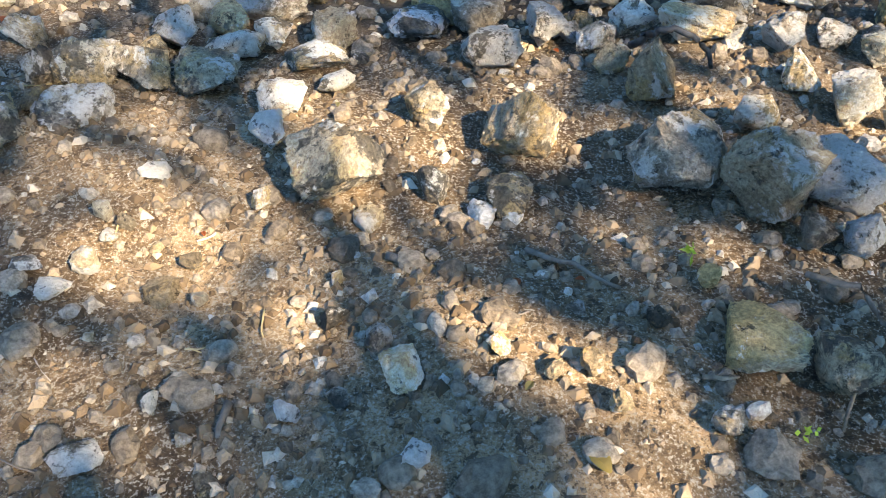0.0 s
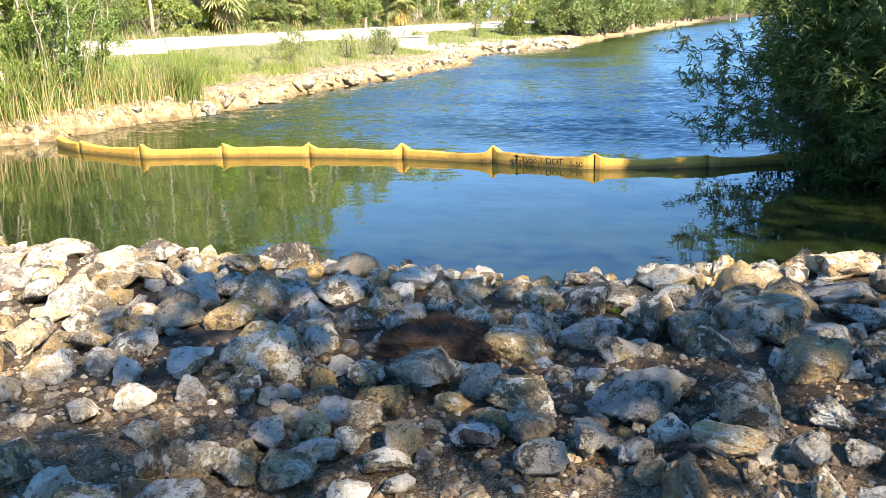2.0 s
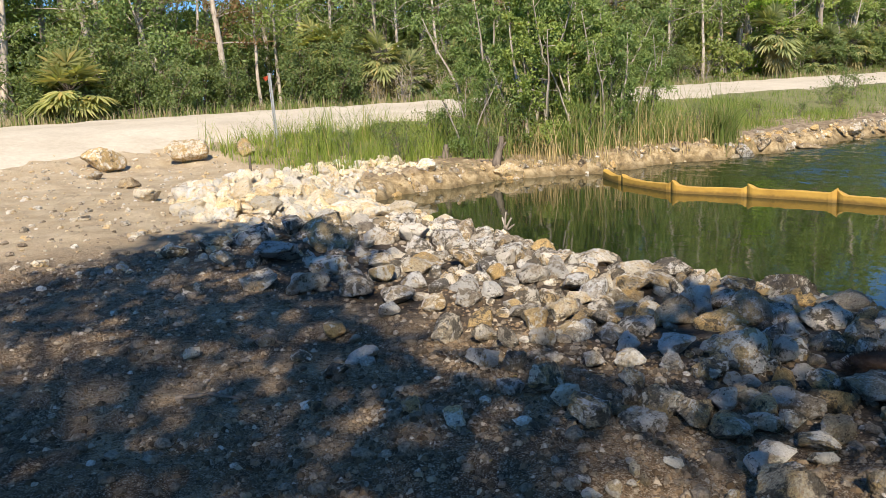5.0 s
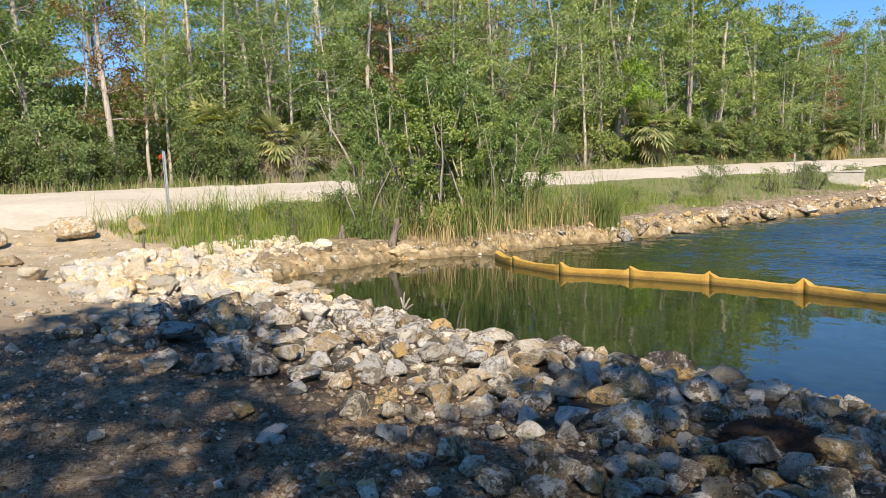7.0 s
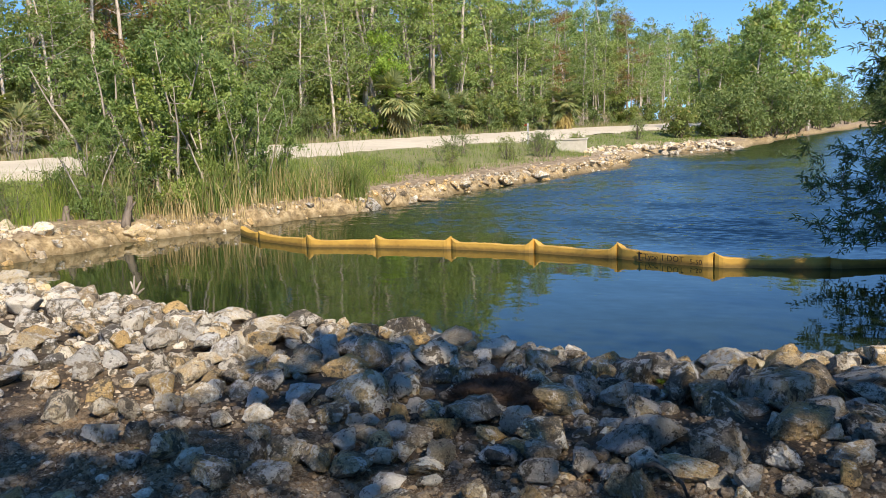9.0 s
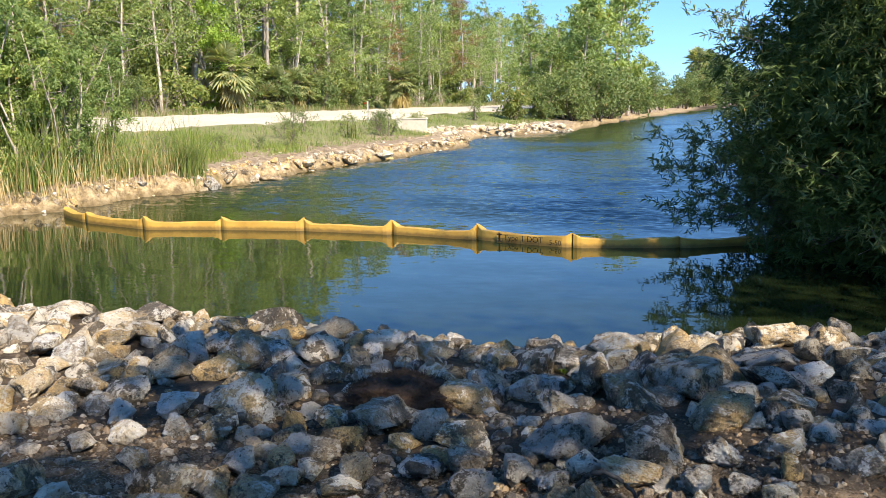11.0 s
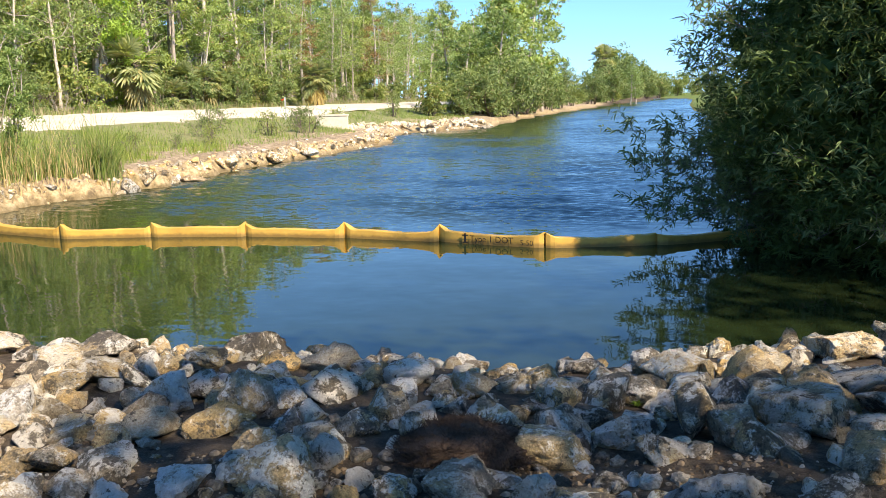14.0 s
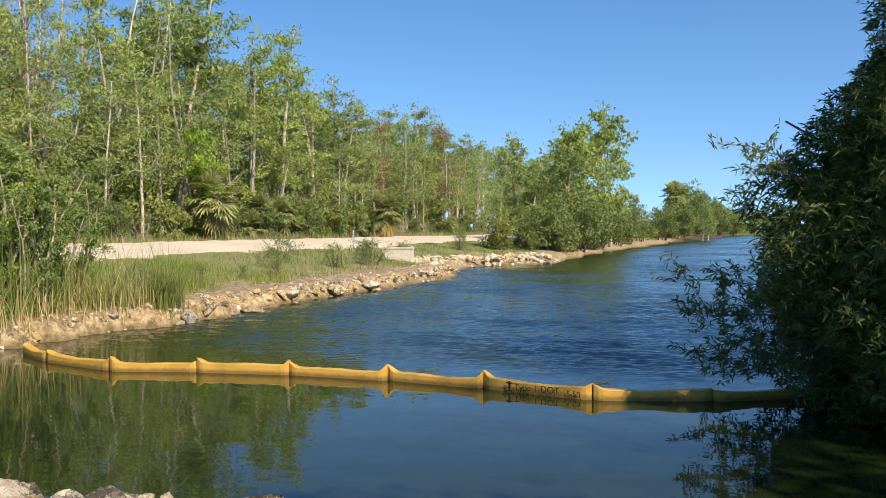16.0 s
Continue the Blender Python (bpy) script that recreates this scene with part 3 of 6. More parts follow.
def glyphs(text, size):
    cu = bpy.data.curves.new("letter", "FONT")
    cu.body, cu.size, cu.extrude = text, size, 0.001
    ob = new("letter", cu)
    me = bpy.data.meshes.new_from_object(ob.evaluated_get(bpy.context.evaluated_depsgraph_get()))
    bpy.data.objects.remove(ob)
    return me


def lettering(text, size, at, way):
    """Stencilled letters, each a part of its own, along way."""
    d = Vector((*way, 0)).normalized()
    m = Matrix(((d.x, 0, d.y, 0), (d.y, 0, -d.x, 0), (0, 1, 0, 0), (0, 0, 0, 1)))
    for i, ch in enumerate(text):
        if ch == " ":
            continue
        me = glyphs(ch, size)
        shift = max(v.co.x for v in glyphs(text[:i + 1], size).vertices) - max(v.co.x for v in me.vertices)
        me.materials.clear()
        me.materials.append(M_INK)
        o = new("letter", me)
        o.parent = barrier
        o.matrix_basis = Matrix.Translation(Vector(at) - barrier.location) @ m @ Matrix.Translation((shift, 0, 0))


SEC_A, SEC_B = Vector((*JOINTS[6], 0)), Vector((*JOINTS[7], 0))
SEC_D = (SEC_B - SEC_A).normalized()
SEC_S = Vector((SEC_D.y, -SEC_D.x, 0))


def on_face(f, z, off=0.148):
    """A place on the front of the float section that bears the stamp."""
    return SEC_A.lerp(SEC_B, f) + SEC_S * off + Vector((0, 0, z))


lettering("Type 1 DOT", 0.135, on_face(0.33, 0.045), SEC_D.to_2d())
lettering("5-50", 0.115, on_face(0.80, 0.03), SEC_D.to_2d())
stamp = bmesh.new()
for cz, w, h in ((0.06, 0.035, 0.11), (0.115, 0.10, 0.018), (0.0, 0.085, 0.02), (0.135, 0.03, 0.02)):
    bmesh.ops.create_cube(stamp, size=1.0, matrix=Matrix.Translation(on_face(0.285, cz + 0.02) - barrier.location) @ Matrix.Rotation(math.atan2(SEC_D.y, SEC_D.x), 4, "Z") @ Matrix.Diagonal((w, 0.004, h, 1)))
part("stamped_mark", stamp, M_INK, barrier, "black stamped mark")


# ---- rocks ----
def rock_mesh(seed, subdiv, mat):
    """A broken limestone block: a ball cut by planes to a blocky body, with blunt corners, furrows, hollows and a rough skin."""
    rng = np.random.default_rng(seed)
    bm = bmesh.new()
    bmesh.ops.create_icosphere(bm, subdivisions=subdiv, radius=1.0)
    planes = [(Vector(rng.normal(size=3)).normalized(), rng.uniform(0.42, 0.74)) for _ in range(12)]
    off = Vector(rng.uniform(-50, 50, 3))
    for v in bm.verts:
        u = v.co.copy()
        p = u + 0.12 * Vector((noise.noise(u * 1.4 + off), noise.noise(u * 1.4 - off), noise.noise(u * 1.4 + 2 * off)))
        for nrm, dist in planes:
            over = p.dot(nrm) - dist
            if over > 0:
                p -= nrm * over * 0.96
        r = 0.10 * noise.noise(u * 2.2 + off) - 0.12 * abs(noise.noise(u * 2.9 - off)) - 0.10 * abs(noise.noise(u * 6.5 + off))
        r += 0.05 * noise.noise(u * 9.0 + off) + 0.035 * noise.noise(u * 18.0 + off) - 0.03 * abs(noise.noise(u * 26.0 - off))
        r -= 0.22 * max(0.0, noise.noise(u * 4.6 - off) - 0.3)
        v.co = p * (1.0 + r)
    for k in range(3):
        lo, hi = min(v.co[k] for v in bm.verts), max(v.co[k] for v in bm.verts)
        for v in bm.verts:
            v.co[k] = (v.co[k] - lo) / (hi - lo) * 1.6 - 0.8
    me = bpy.data.meshes.new("rock")
    bm.to_mesh(me)
    bm.free()
    me.materials.append(mat)
    me.polygons.foreach_set("use_smooth", np.full(len(me.polygons), subdiv > 3))
    return me


ROCKS = [rock_mesh(100 + i, 5 if i < 7 else 4, M_ROCK) for i in range(14)]
ROCKS_OCHRE = [rock_mesh(130 + i, 5 if i < 5 else 4, M_ROCK_OCHRE) for i in range(10)]
ROCKS_PALE = [rock_mesh(200 + i, 5 if i < 5 else 4, M_ROCK_PALE) for i in range(10)]
STONES = [rock_mesh(300 + i, 3, M_ROCK) for i in range(10)] + [rock_mesh(315 + i, 3, M_ROCK_OCHRE) for i in range(4)]
ROCKS_FRESH = [rock_mesh(230 + i, 4, M_ROCK_FRESH) for i in range(8)]
STONES_PALE = [rock_mesh(400 + i, 3, M_ROCK_PALE) for i in range(8)]
PEBBLES = [rock_mesh(500 + i, 3, M_ROCK) for i in range(6)]
PEBBLES_PALE = [rock_mesh(520 + i, 2, M_ROCK_FRESH) for i in range(6)]
STONES_FRESH = [rock_mesh(540 + i, 3, M_ROCK_FRESH) for i in range(6)]
placed = []
LOOKS = {
    "grey": (ROCKS, "grey weathered limestone boulder with dark lichen on the bank"),
    "slab": (ROCKS, "flat grey limestone slab half sunk in the soil"),
    "pale": (ROCKS_PALE, "pale cream limestone boulder among grey rubble"),
    "ochre": (ROCKS_OCHRE, "ochre-stained limestone boulder on the bank"),
    "fresh": (ROCKS_FRESH, "bright cream freshly broken limestone boulder in the heap"),
    "far": (ROCKS_OCHRE, "large pale limestone rock lying by the verge"),
}


def boulder(x, y, w, h, turn=0.0, kind=0, look_kind="grey"):
    """A rock w wide and h high; its foot is sunk into the soil."""
    pool, label = LOOKS["fresh" if x < -8.4 and y < 12 and look_kind == "pale" else "ochre" if y > 15 else look_kind]
    d = w * 0.85
    half = len(pool) // 2
    close = y < 3.6 and abs(x) < 2.4
    ob = new("boulder", pool[kind % half + (0 if close else half)])
    sink = 0.3 if look_kind == "slab" else 0.52 if y > 15 else 0.4 if y > 12 else 0.22 if y > 5.2 and x > -7 else 0.14
    tilt = 0.2 * math.sin(kind * 2.3 + x)
    body = Euler((tilt, 0.16 * math.cos(kind * 1.7 + y), radians(turn))).to_matrix().to_4x4() @ Matrix.Diagonal((w * 0.62, d * 0.62, h * 0.64, 1))
    top = max((body @ v.co).z for v in list(ob.data.vertices)[::5])
    ob.matrix_basis = Matrix.Translation((x, y, max(ground_at(x, y), -0.05) + h * (1.0 - sink) - top)) @ body
    tagged(ob, label, "boulder", "limestone boulders on the bank")
    placed.append((x, y, 0.42 * w))
    return ob


boulder(-0.31, 1.81, 0.29, 0.21, turn=0, kind=0, look_kind="pale")
boulder(-0.54, 2.01, 0.13, 0.13, turn=137, kind=7)
boulder(-0.54, 2.22, 0.19, 0.09, turn=274, kind=14)
boulder(0.20, 2.04, 0.23, 0.24, turn=51, kind=21)
boulder(-0.08, 2.15, 0.14, 0.14, turn=188, kind=28, look_kind="ochre")
boulder(-0.04, 1.81, 0.11, 0.11, turn=325, kind=35)
boulder(0.17, 1.76, 0.16, 0.08, turn=102, kind=42)
boulder(0.64, 1.92, 0.31, 0.25, turn=239, kind=1)
boulder(0.87, 1.78, 0.27, 0.27, turn=16, kind=8, look_kind="ochre")
boulder(1.06, 1.86, 0.27, 0.17, turn=153, kind=15)
boulder(0.94, 1.64, 0.10, 0.11, turn=290, kind=22)
boulder(1.05, 1.61, 0.12, 0.13, turn=67, kind=29)
boulder(0.90, 2.14, 0.13, 0.13, turn=204, kind=36)
boulder(1.21, 2.24, 0.18, 0.19, turn=341, kind=43, look_kind="pale")
boulder(1.08, 2.35, 0.14, 0.15, turn=118, kind=2)
boulder(0.62, 2.35, 0.19, 0.20, turn=255, kind=9, look_kind="ochre")
boulder(0.65, 1.47, 0.06, 0.07, turn=32, kind=16, look_kind="ochre")
boulder(0.52, 1.34, 0.07, 0.06, turn=169, kind=23)
boulder(-0.12, 1.24, 0.08, 0.09, turn=306, kind=30)
boulder(-0.06, 1.15, 0.13, 0.08, turn=83, kind=37, look_kind="pale")
boulder(-0.25, 1.45, 0.04, 0.04, turn=220, kind=44, look_kind="ochre")
boulder(-0.23, 1.31, 0.07, 0.08, turn=357, kind=3)
boulder(-0.29, 1.04, 0.06, 0.06, turn=134, kind=10)
boulder(-0.19, 1.08, 0.07, 0.03, turn=271, kind=17)
boulder(-0.58, 1.05, 0.05, 0.05, turn=48, kind=24)
boulder(-0.69, 0.92, 0.12, 0.05, turn=185, kind=31, look_kind="slab")
boulder(0.73, 1.27, 0.23, 0.11, turn=322, kind=38, look_kind="ochre")
boulder(0.90, 1.21, 0.16, 0.16, turn=99, kind=45, look_kind="ochre")
boulder(0.62, 1.06, 0.08, 0.08, turn=236, kind=4)
boulder(-0.87, 1.44, 0.07, 0.08, turn=13, kind=11, look_kind="ochre")
boulder(-0.67, 1.39, 0.11, 0.05, turn=150, kind=18, look_kind="ochre")
boulder(0.40, 1.08, 0.06, 0.07, turn=287, kind=25)
boulder(-0.01, 0.94, 0.07, 0.05, turn=64, kind=32)
boulder(-1.01, 1.42, 0.08, 0.04, turn=201, kind=39)
boulder(-0.93, 1.36, 0.10, 0.04, turn=338, kind=46, look_kind="slab")
boulder(-0.57, 1.37, 0.05, 0.04, turn=115, kind=5, look_kind="ochre")
boulder(-0.73, 1.54, 0.05, 0.02, turn=252, kind=12, look_kind="ochre")
boulder(-0.63, 1.50, 0.06, 0.05, turn=29, kind=19, look_kind="ochre")
boulder(-0.82, 1.59, 0.05, 0.06, turn=166, kind=26, look_kind="ochre")
boulder(-0.89, 1.62, 0.06, 0.06, turn=303, kind=33, look_kind="ochre")
boulder(-0.85, 1.55, 0.06, 0.03, turn=80, kind=40, look_kind="ochre")
boulder(-0.50, 1.73, 0.07, 0.07, turn=217, kind=47, look_kind="ochre")
boulder(-0.81, 1.80, 0.09, 0.04, turn=354, kind=6)
boulder(-0.20, 1.68, 0.10, 0.05, turn=131, kind=13, look_kind="ochre")
boulder(0.10, 1.70, 0.10, 0.05, turn=268, kind=20)
boulder(-1.31, 2.24, 0.13, 0.14, turn=45, kind=27)
boulder(-1.17, 2.27, 0.22, 0.17, turn=182, kind=34)
boulder(-1.01, 2.31, 0.20, 0.15, turn=319, kind=41)
boulder(-0.81, 2.34, 0.26, 0.13, turn=96, kind=0, look_kind="ochre")
boulder(-1.28, 2.11, 0.12, 0.06, turn=233, kind=7, look_kind="ochre")
boulder(-1.47, 2.47, 0.16, 0.13, turn=10, kind=14)
boulder(-0.98, 2.56, 0.19, 0.15, turn=147, kind=21)
boulder(-0.85, 2.72, 0.20, 0.12, turn=284, kind=28, look_kind="pale")
boulder(-0.80, 2.58, 0.23, 0.11, turn=61, kind=35)
boulder(-0.49, 2.52, 0.22, 0.10, turn=198, kind=42, look_kind="slab")
boulder(-0.67, 2.65, 0.14, 0.12, turn=335, kind=1)
boulder(-0.45, 2.66, 0.20, 0.14, turn=112, kind=8, look_kind="ochre")
boulder(-0.16, 2.79, 0.25, 0.13, turn=249, kind=15)
boulder(0.11, 2.56, 0.22, 0.16, turn=26, kind=22)
boulder(0.51, 2.50, 0.12, 0.12, turn=163, kind=29, look_kind="ochre")
boulder(0.29, 2.75, 0.17, 0.16, turn=300, kind=36)
boulder(-0.40, 2.37, 0.14, 0.07, turn=77, kind=43)
boulder(0.27, 1.16, 0.05, 0.05, turn=214, kind=2, look_kind="ochre")
boulder(0.33, 1.37, 0.05, 0.03, turn=351, kind=9)
boulder(0.15, 1.22, 0.06, 0.05, turn=128, kind=16, look_kind="ochre")
boulder(0.35, 1.18, 0.07, 0.06, turn=265, kind=23, look_kind="ochre")
boulder(-0.46, 1.10, 0.04, 0.02, turn=42, kind=30)
boulder(-0.49, 0.97, 0.04, 0.04, turn=179, kind=37)
boulder(-0.42, 0.88, 0.06, 0.03, turn=316, kind=44, look_kind="ochre")
boulder(0.71, 0.97, 0.03, 0.03, turn=93, kind=3)
boulder(-0.79, 1.23, 0.03, 0.03, turn=230, kind=10, look_kind="pale")
boulder(-4.45, 6.23, 0.51, 0.24, turn=7, kind=17, look_kind="pale")
boulder(-3.24, 4.67, 0.19, 0.15, turn=144, kind=24, look_kind="pale")
boulder(-3.48, 5.51, 0.48, 0.20, turn=281, kind=31, look_kind="pale")
boulder(-3.60, 4.85, 0.25, 0.16, turn=58, kind=38, look_kind="pale")
boulder(-3.04, 4.80, 0.38, 0.17, turn=195, kind=45, look_kind="ochre")
boulder(-3.01, 5.15, 0.47, 0.19, turn=332, kind=4, look_kind="ochre")
boulder(-2.79, 5.33, 0.27, 0.19, turn=109, kind=11)
boulder(-2.36, 5.46, 0.36, 0.22, turn=246, kind=18, look_kind="ochre")
boulder(-2.22, 6.06, 0.60, 0.30, turn=23, kind=25)
boulder(-2.12, 4.77, 0.28, 0.20, turn=160, kind=32)
boulder(-1.80, 4.74, 0.31, 0.20, turn=297, kind=39, look_kind="ochre")
boulder(-1.83, 5.12, 0.41, 0.16, turn=74, kind=46)
boulder(-1.51, 5.50, 0.41, 0.22, turn=211, kind=5, look_kind="pale")
boulder(-1.34, 4.71, 0.37, 0.21, turn=348, kind=12)
boulder(-0.91, 5.00, 0.42, 0.19, turn=125, kind=19)
boulder(-0.90, 4.55, 0.28, 0.20, turn=262, kind=26)
boulder(-0.58, 6.37, 0.32, 0.23, turn=39, kind=33)
boulder(-0.50, 4.89, 0.33, 0.16, turn=176, kind=40, look_kind="ochre")
boulder(-0.28, 5.15, 0.23, 0.12, turn=313, kind=47, look_kind="ochre")
boulder(-0.04, 5.18, 0.31, 0.15, turn=90, kind=6, look_kind="ochre")
boulder(0.31, 5.66, 0.34, 0.14, turn=227, kind=13)
boulder(0.43, 4.66, 0.28, 0.21, turn=4, kind=20)
boulder(0.86, 5.50, 0.51, 0.25, turn=141, kind=27, look_kind="pale")
boulder(0.67, 4.15, 0.32, 0.29, turn=278, kind=34)
boulder(1.01, 4.95, 0.24, 0.11, turn=55, kind=41)
boulder(1.40, 5.37, 0.39, 0.16, turn=192, kind=0, look_kind="pale")
boulder(1.17, 4.15, 0.48, 0.27, turn=329, kind=7, look_kind="ochre")
boulder(1.42, 4.46, 0.41, 0.24, turn=106, kind=14)
boulder(2.07, 6.85, 0.28, 0.31, turn=243, kind=21, look_kind="ochre")
boulder(1.63, 6.74, 0.23, 0.20, turn=20, kind=28, look_kind="ochre")
boulder(2.05, 5.70, 0.55, 0.23, turn=157, kind=35, look_kind="pale")
boulder(2.18, 5.14, 0.22, 0.18, turn=294, kind=42, look_kind="pale")
boulder(1.79, 4.85, 0.57, 0.23, turn=71, kind=1)
boulder(2.85, 6.80, 0.25, 0.23, turn=208, kind=8, look_kind="ochre")
boulder(1.73, 4.31, 0.38, 0.18, turn=345, kind=15)
boulder(2.04, 4.51, 0.25, 0.18, turn=122, kind=22)
boulder(-2.32, 3.94, 0.21, 0.15, turn=259, kind=29, look_kind="pale")
boulder(-2.44, 3.56, 0.27, 0.16, turn=36, kind=36)
boulder(-2.98, 4.00, 0.23, 0.11, turn=173, kind=43, look_kind="pale")
boulder(-2.60, 4.02, 0.31, 0.13, turn=310, kind=2, look_kind="ochre")
boulder(-2.22, 4.13, 0.36, 0.16, turn=87, kind=9, look_kind="pale")
boulder(-1.85, 4.15, 0.37, 0.18, turn=224, kind=16, look_kind="ochre")
boulder(-1.36, 3.44, 0.50, 0.25, turn=1, kind=23)
boulder(-1.14, 3.62, 0.21, 0.17, turn=138, kind=30)
boulder(-0.76, 3.97, 0.19, 0.19, turn=275, kind=37)
boulder(-0.67, 4.53, 0.16, 0.11, turn=52, kind=44)
boulder(-0.09, 3.84, 0.39, 0.18, turn=189, kind=3)
boulder(0.13, 4.25, 0.28, 0.15, turn=326, kind=10)
boulder(0.40, 4.17, 0.27, 0.11, turn=103, kind=17)
boulder(0.80, 4.00, 0.29, 0.22, turn=240, kind=24)
boulder(0.45, 3.76, 0.28, 0.12, turn=17, kind=31, look_kind="ochre")
boulder(1.50, 3.93, 0.28, 0.15, turn=154, kind=38)
boulder(1.71, 3.79, 0.35, 0.15, turn=291, kind=45)
boulder(1.33, 3.56, 0.39, 0.18, turn=68, kind=4)
boulder(1.70, 3.52, 0.18, 0.14, turn=205, kind=11)
boulder(-1.70, 3.28, 0.28, 0.13, turn=342, kind=18)
boulder(-2.10, 3.45, 0.33, 0.14, turn=119, kind=25)
boulder(-0.50, 3.34, 0.37, 0.19, turn=256, kind=32)
boulder(-0.19, 3.20, 0.20, 0.19, turn=33, kind=39)
boulder(0.01, 3.08, 0.31, 0.22, turn=170, kind=46)
boulder(-0.79, 3.30, 0.21, 0.14, turn=307, kind=5, look_kind="ochre")
boulder(-0.98, 3.25, 0.18, 0.15, turn=84, kind=12, look_kind="ochre")
boulder(-1.49, 2.94, 0.20, 0.15, turn=221, kind=19)
boulder(0.48, 3.15, 0.57, 0.24, turn=358, kind=26)
boulder(0.97, 2.97, 0.37, 0.25, turn=135, kind=33)
boulder(1.22, 2.96, 0.24, 0.16, turn=272, kind=40)
boulder(1.49, 3.51, 0.14, 0.10, turn=49, kind=47)
boulder(1.55, 3.12, 0.26, 0.12, turn=186, kind=6)
boulder(-1.71, 2.80, 0.20, 0.13, turn=323, kind=13, look_kind="pale")
boulder(-1.89, 2.69, 0.19, 0.10, turn=100, kind=20)
boulder(-1.29, 3.02, 0.28, 0.14, turn=237, kind=27)
boulder(-0.63, 3.06, 0.27, 0.13, turn=14, kind=34, look_kind="ochre")
boulder(-0.74, 2.84, 0.31, 0.15, turn=151, kind=41)
boulder(0.05, 2.89, 0.26, 0.13, turn=288, kind=0)
boulder(0.47, 2.66, 0.16, 0.11, turn=65, kind=7)
boulder(0.61, 2.74, 0.17, 0.14, turn=202, kind=14)
boulder(0.80, 2.68, 0.26, 0.14, turn=339, kind=21, look_kind="pale")
boulder(1.08, 2.60, 0.16, 0.15, turn=116, kind=28)
boulder(1.29, 2.69, 0.16, 0.08, turn=253, kind=35)
boulder(1.51, 2.83, 0.13, 0.14, turn=30, kind=42, look_kind="ochre")
boulder(1.42, 2.60, 0.16, 0.11, turn=167, kind=1, look_kind="pale")
boulder(-1.36, 1.93, 0.28, 0.16, turn=304, kind=8, look_kind="ochre")
boulder(-1.60, 2.06, 0.17, 0.14, turn=81, kind=15)
boulder(-1.15, 2.09, 0.24, 0.11, turn=218, kind=22, look_kind="slab")
boulder(1.32, 2.18, 0.08, 0.08, turn=355, kind=29, look_kind="pale")
boulder(-5.51, 6.57, 0.46, 0.22, turn=132, kind=36, look_kind="ochre")
boulder(-4.83, 4.54, 0.42, 0.24, turn=269, kind=43, look_kind="ochre")
boulder(-3.63, 5.81, 0.35, 0.17, turn=46, kind=2)
boulder(-4.06, 4.15, 0.21, 0.15, turn=183, kind=9, look_kind="ochre")
boulder(-3.81, 4.38, 0.37, 0.17, turn=320, kind=16)
boulder(-3.38, 4.40, 0.31, 0.18, turn=97, kind=23)
boulder(-4.86, 3.98, 0.45, 0.18, turn=234, kind=30, look_kind="ochre")
boulder(-4.85, 3.41, 0.28, 0.17, turn=11, kind=37, look_kind="ochre")
boulder(-4.50, 2.88, 0.35, 0.21, turn=148, kind=44)
boulder(-4.85, 5.25, 0.33, 0.26, turn=285, kind=3)
boulder(-5.79, 5.75, 0.34, 0.20, turn=62, kind=10)
boulder(-5.94, 5.37, 0.49, 0.27, turn=199, kind=17)
boulder(-7.37, 6.89, 0.49, 0.20, turn=336, kind=24, look_kind="ochre")
boulder(-6.63, 4.20, 0.66, 0.35, turn=113, kind=31)
boulder(-5.67, 3.42, 0.44, 0.19, turn=250, kind=38)
boulder(-5.05, 2.72, 0.46, 0.22, turn=27, kind=45)
boulder(-4.39, 3.45, 0.27, 0.16, turn=164, kind=4)
boulder(-3.58, 3.59, 0.25, 0.15, turn=301, kind=11)
boulder(-3.26, 3.67, 0.32, 0.17, turn=78, kind=18)
boulder(-2.73, 3.43, 0.26, 0.19, turn=215, kind=25, look_kind="pale")
boulder(-2.74, 3.12, 0.21, 0.17, turn=352, kind=32, look_kind="ochre")
boulder(-3.05, 2.90, 0.25, 0.17, turn=129, kind=39, look_kind="ochre")
boulder(-3.05, 2.56, 0.26, 0.21, turn=266, kind=46, look_kind="pale")
boulder(-2.54, 2.64, 0.15, 0.15, turn=43, kind=5, look_kind="pale")
boulder(-2.80, 2.67, 0.20, 0.14, turn=180, kind=12, look_kind="pale")
boulder(-3.67, 3.01, 0.24, 0.16, turn=317, kind=19)
boulder(-4.08, 2.98, 0.37, 0.15, turn=94, kind=26)
boulder(-2.41, 2.83, 0.20, 0.12, turn=231, kind=33, look_kind="pale")
boulder(-2.57, 3.50, 0.22, 0.13, turn=8, kind=40)
boulder(-2.17, 3.27, 0.24, 0.12, turn=145, kind=47)
boulder(-1.95, 3.15, 0.20, 0.12, turn=282, kind=6)
boulder(-1.82, 2.14, 0.24, 0.19, turn=59, kind=13)
boulder(-2.13, 2.25, 0.14, 0.14, turn=196, kind=20)
boulder(-2.38, 2.24, 0.24, 0.12, turn=333, kind=27)
boulder(-3.16, 1.88, 0.24, 0.11, turn=110, kind=34, look_kind="slab")
boulder(-3.91, 1.63, 0.14, 0.09, turn=247, kind=41, look_kind="pale")
boulder(-3.03, 1.60, 0.17, 0.09, turn=24, kind=0)
boulder(-3.42, 1.60, 0.16, 0.07, turn=161, kind=7, look_kind="slab")
boulder(-1.89, 1.51, 0.17, 0.09, turn=298, kind=14, look_kind="pale")
boulder(-2.63, 1.17, 0.10, 0.07, turn=75, kind=21, look_kind="ochre")
boulder(-2.15, 1.46, 0.13, 0.10, turn=212, kind=28, look_kind="ochre")
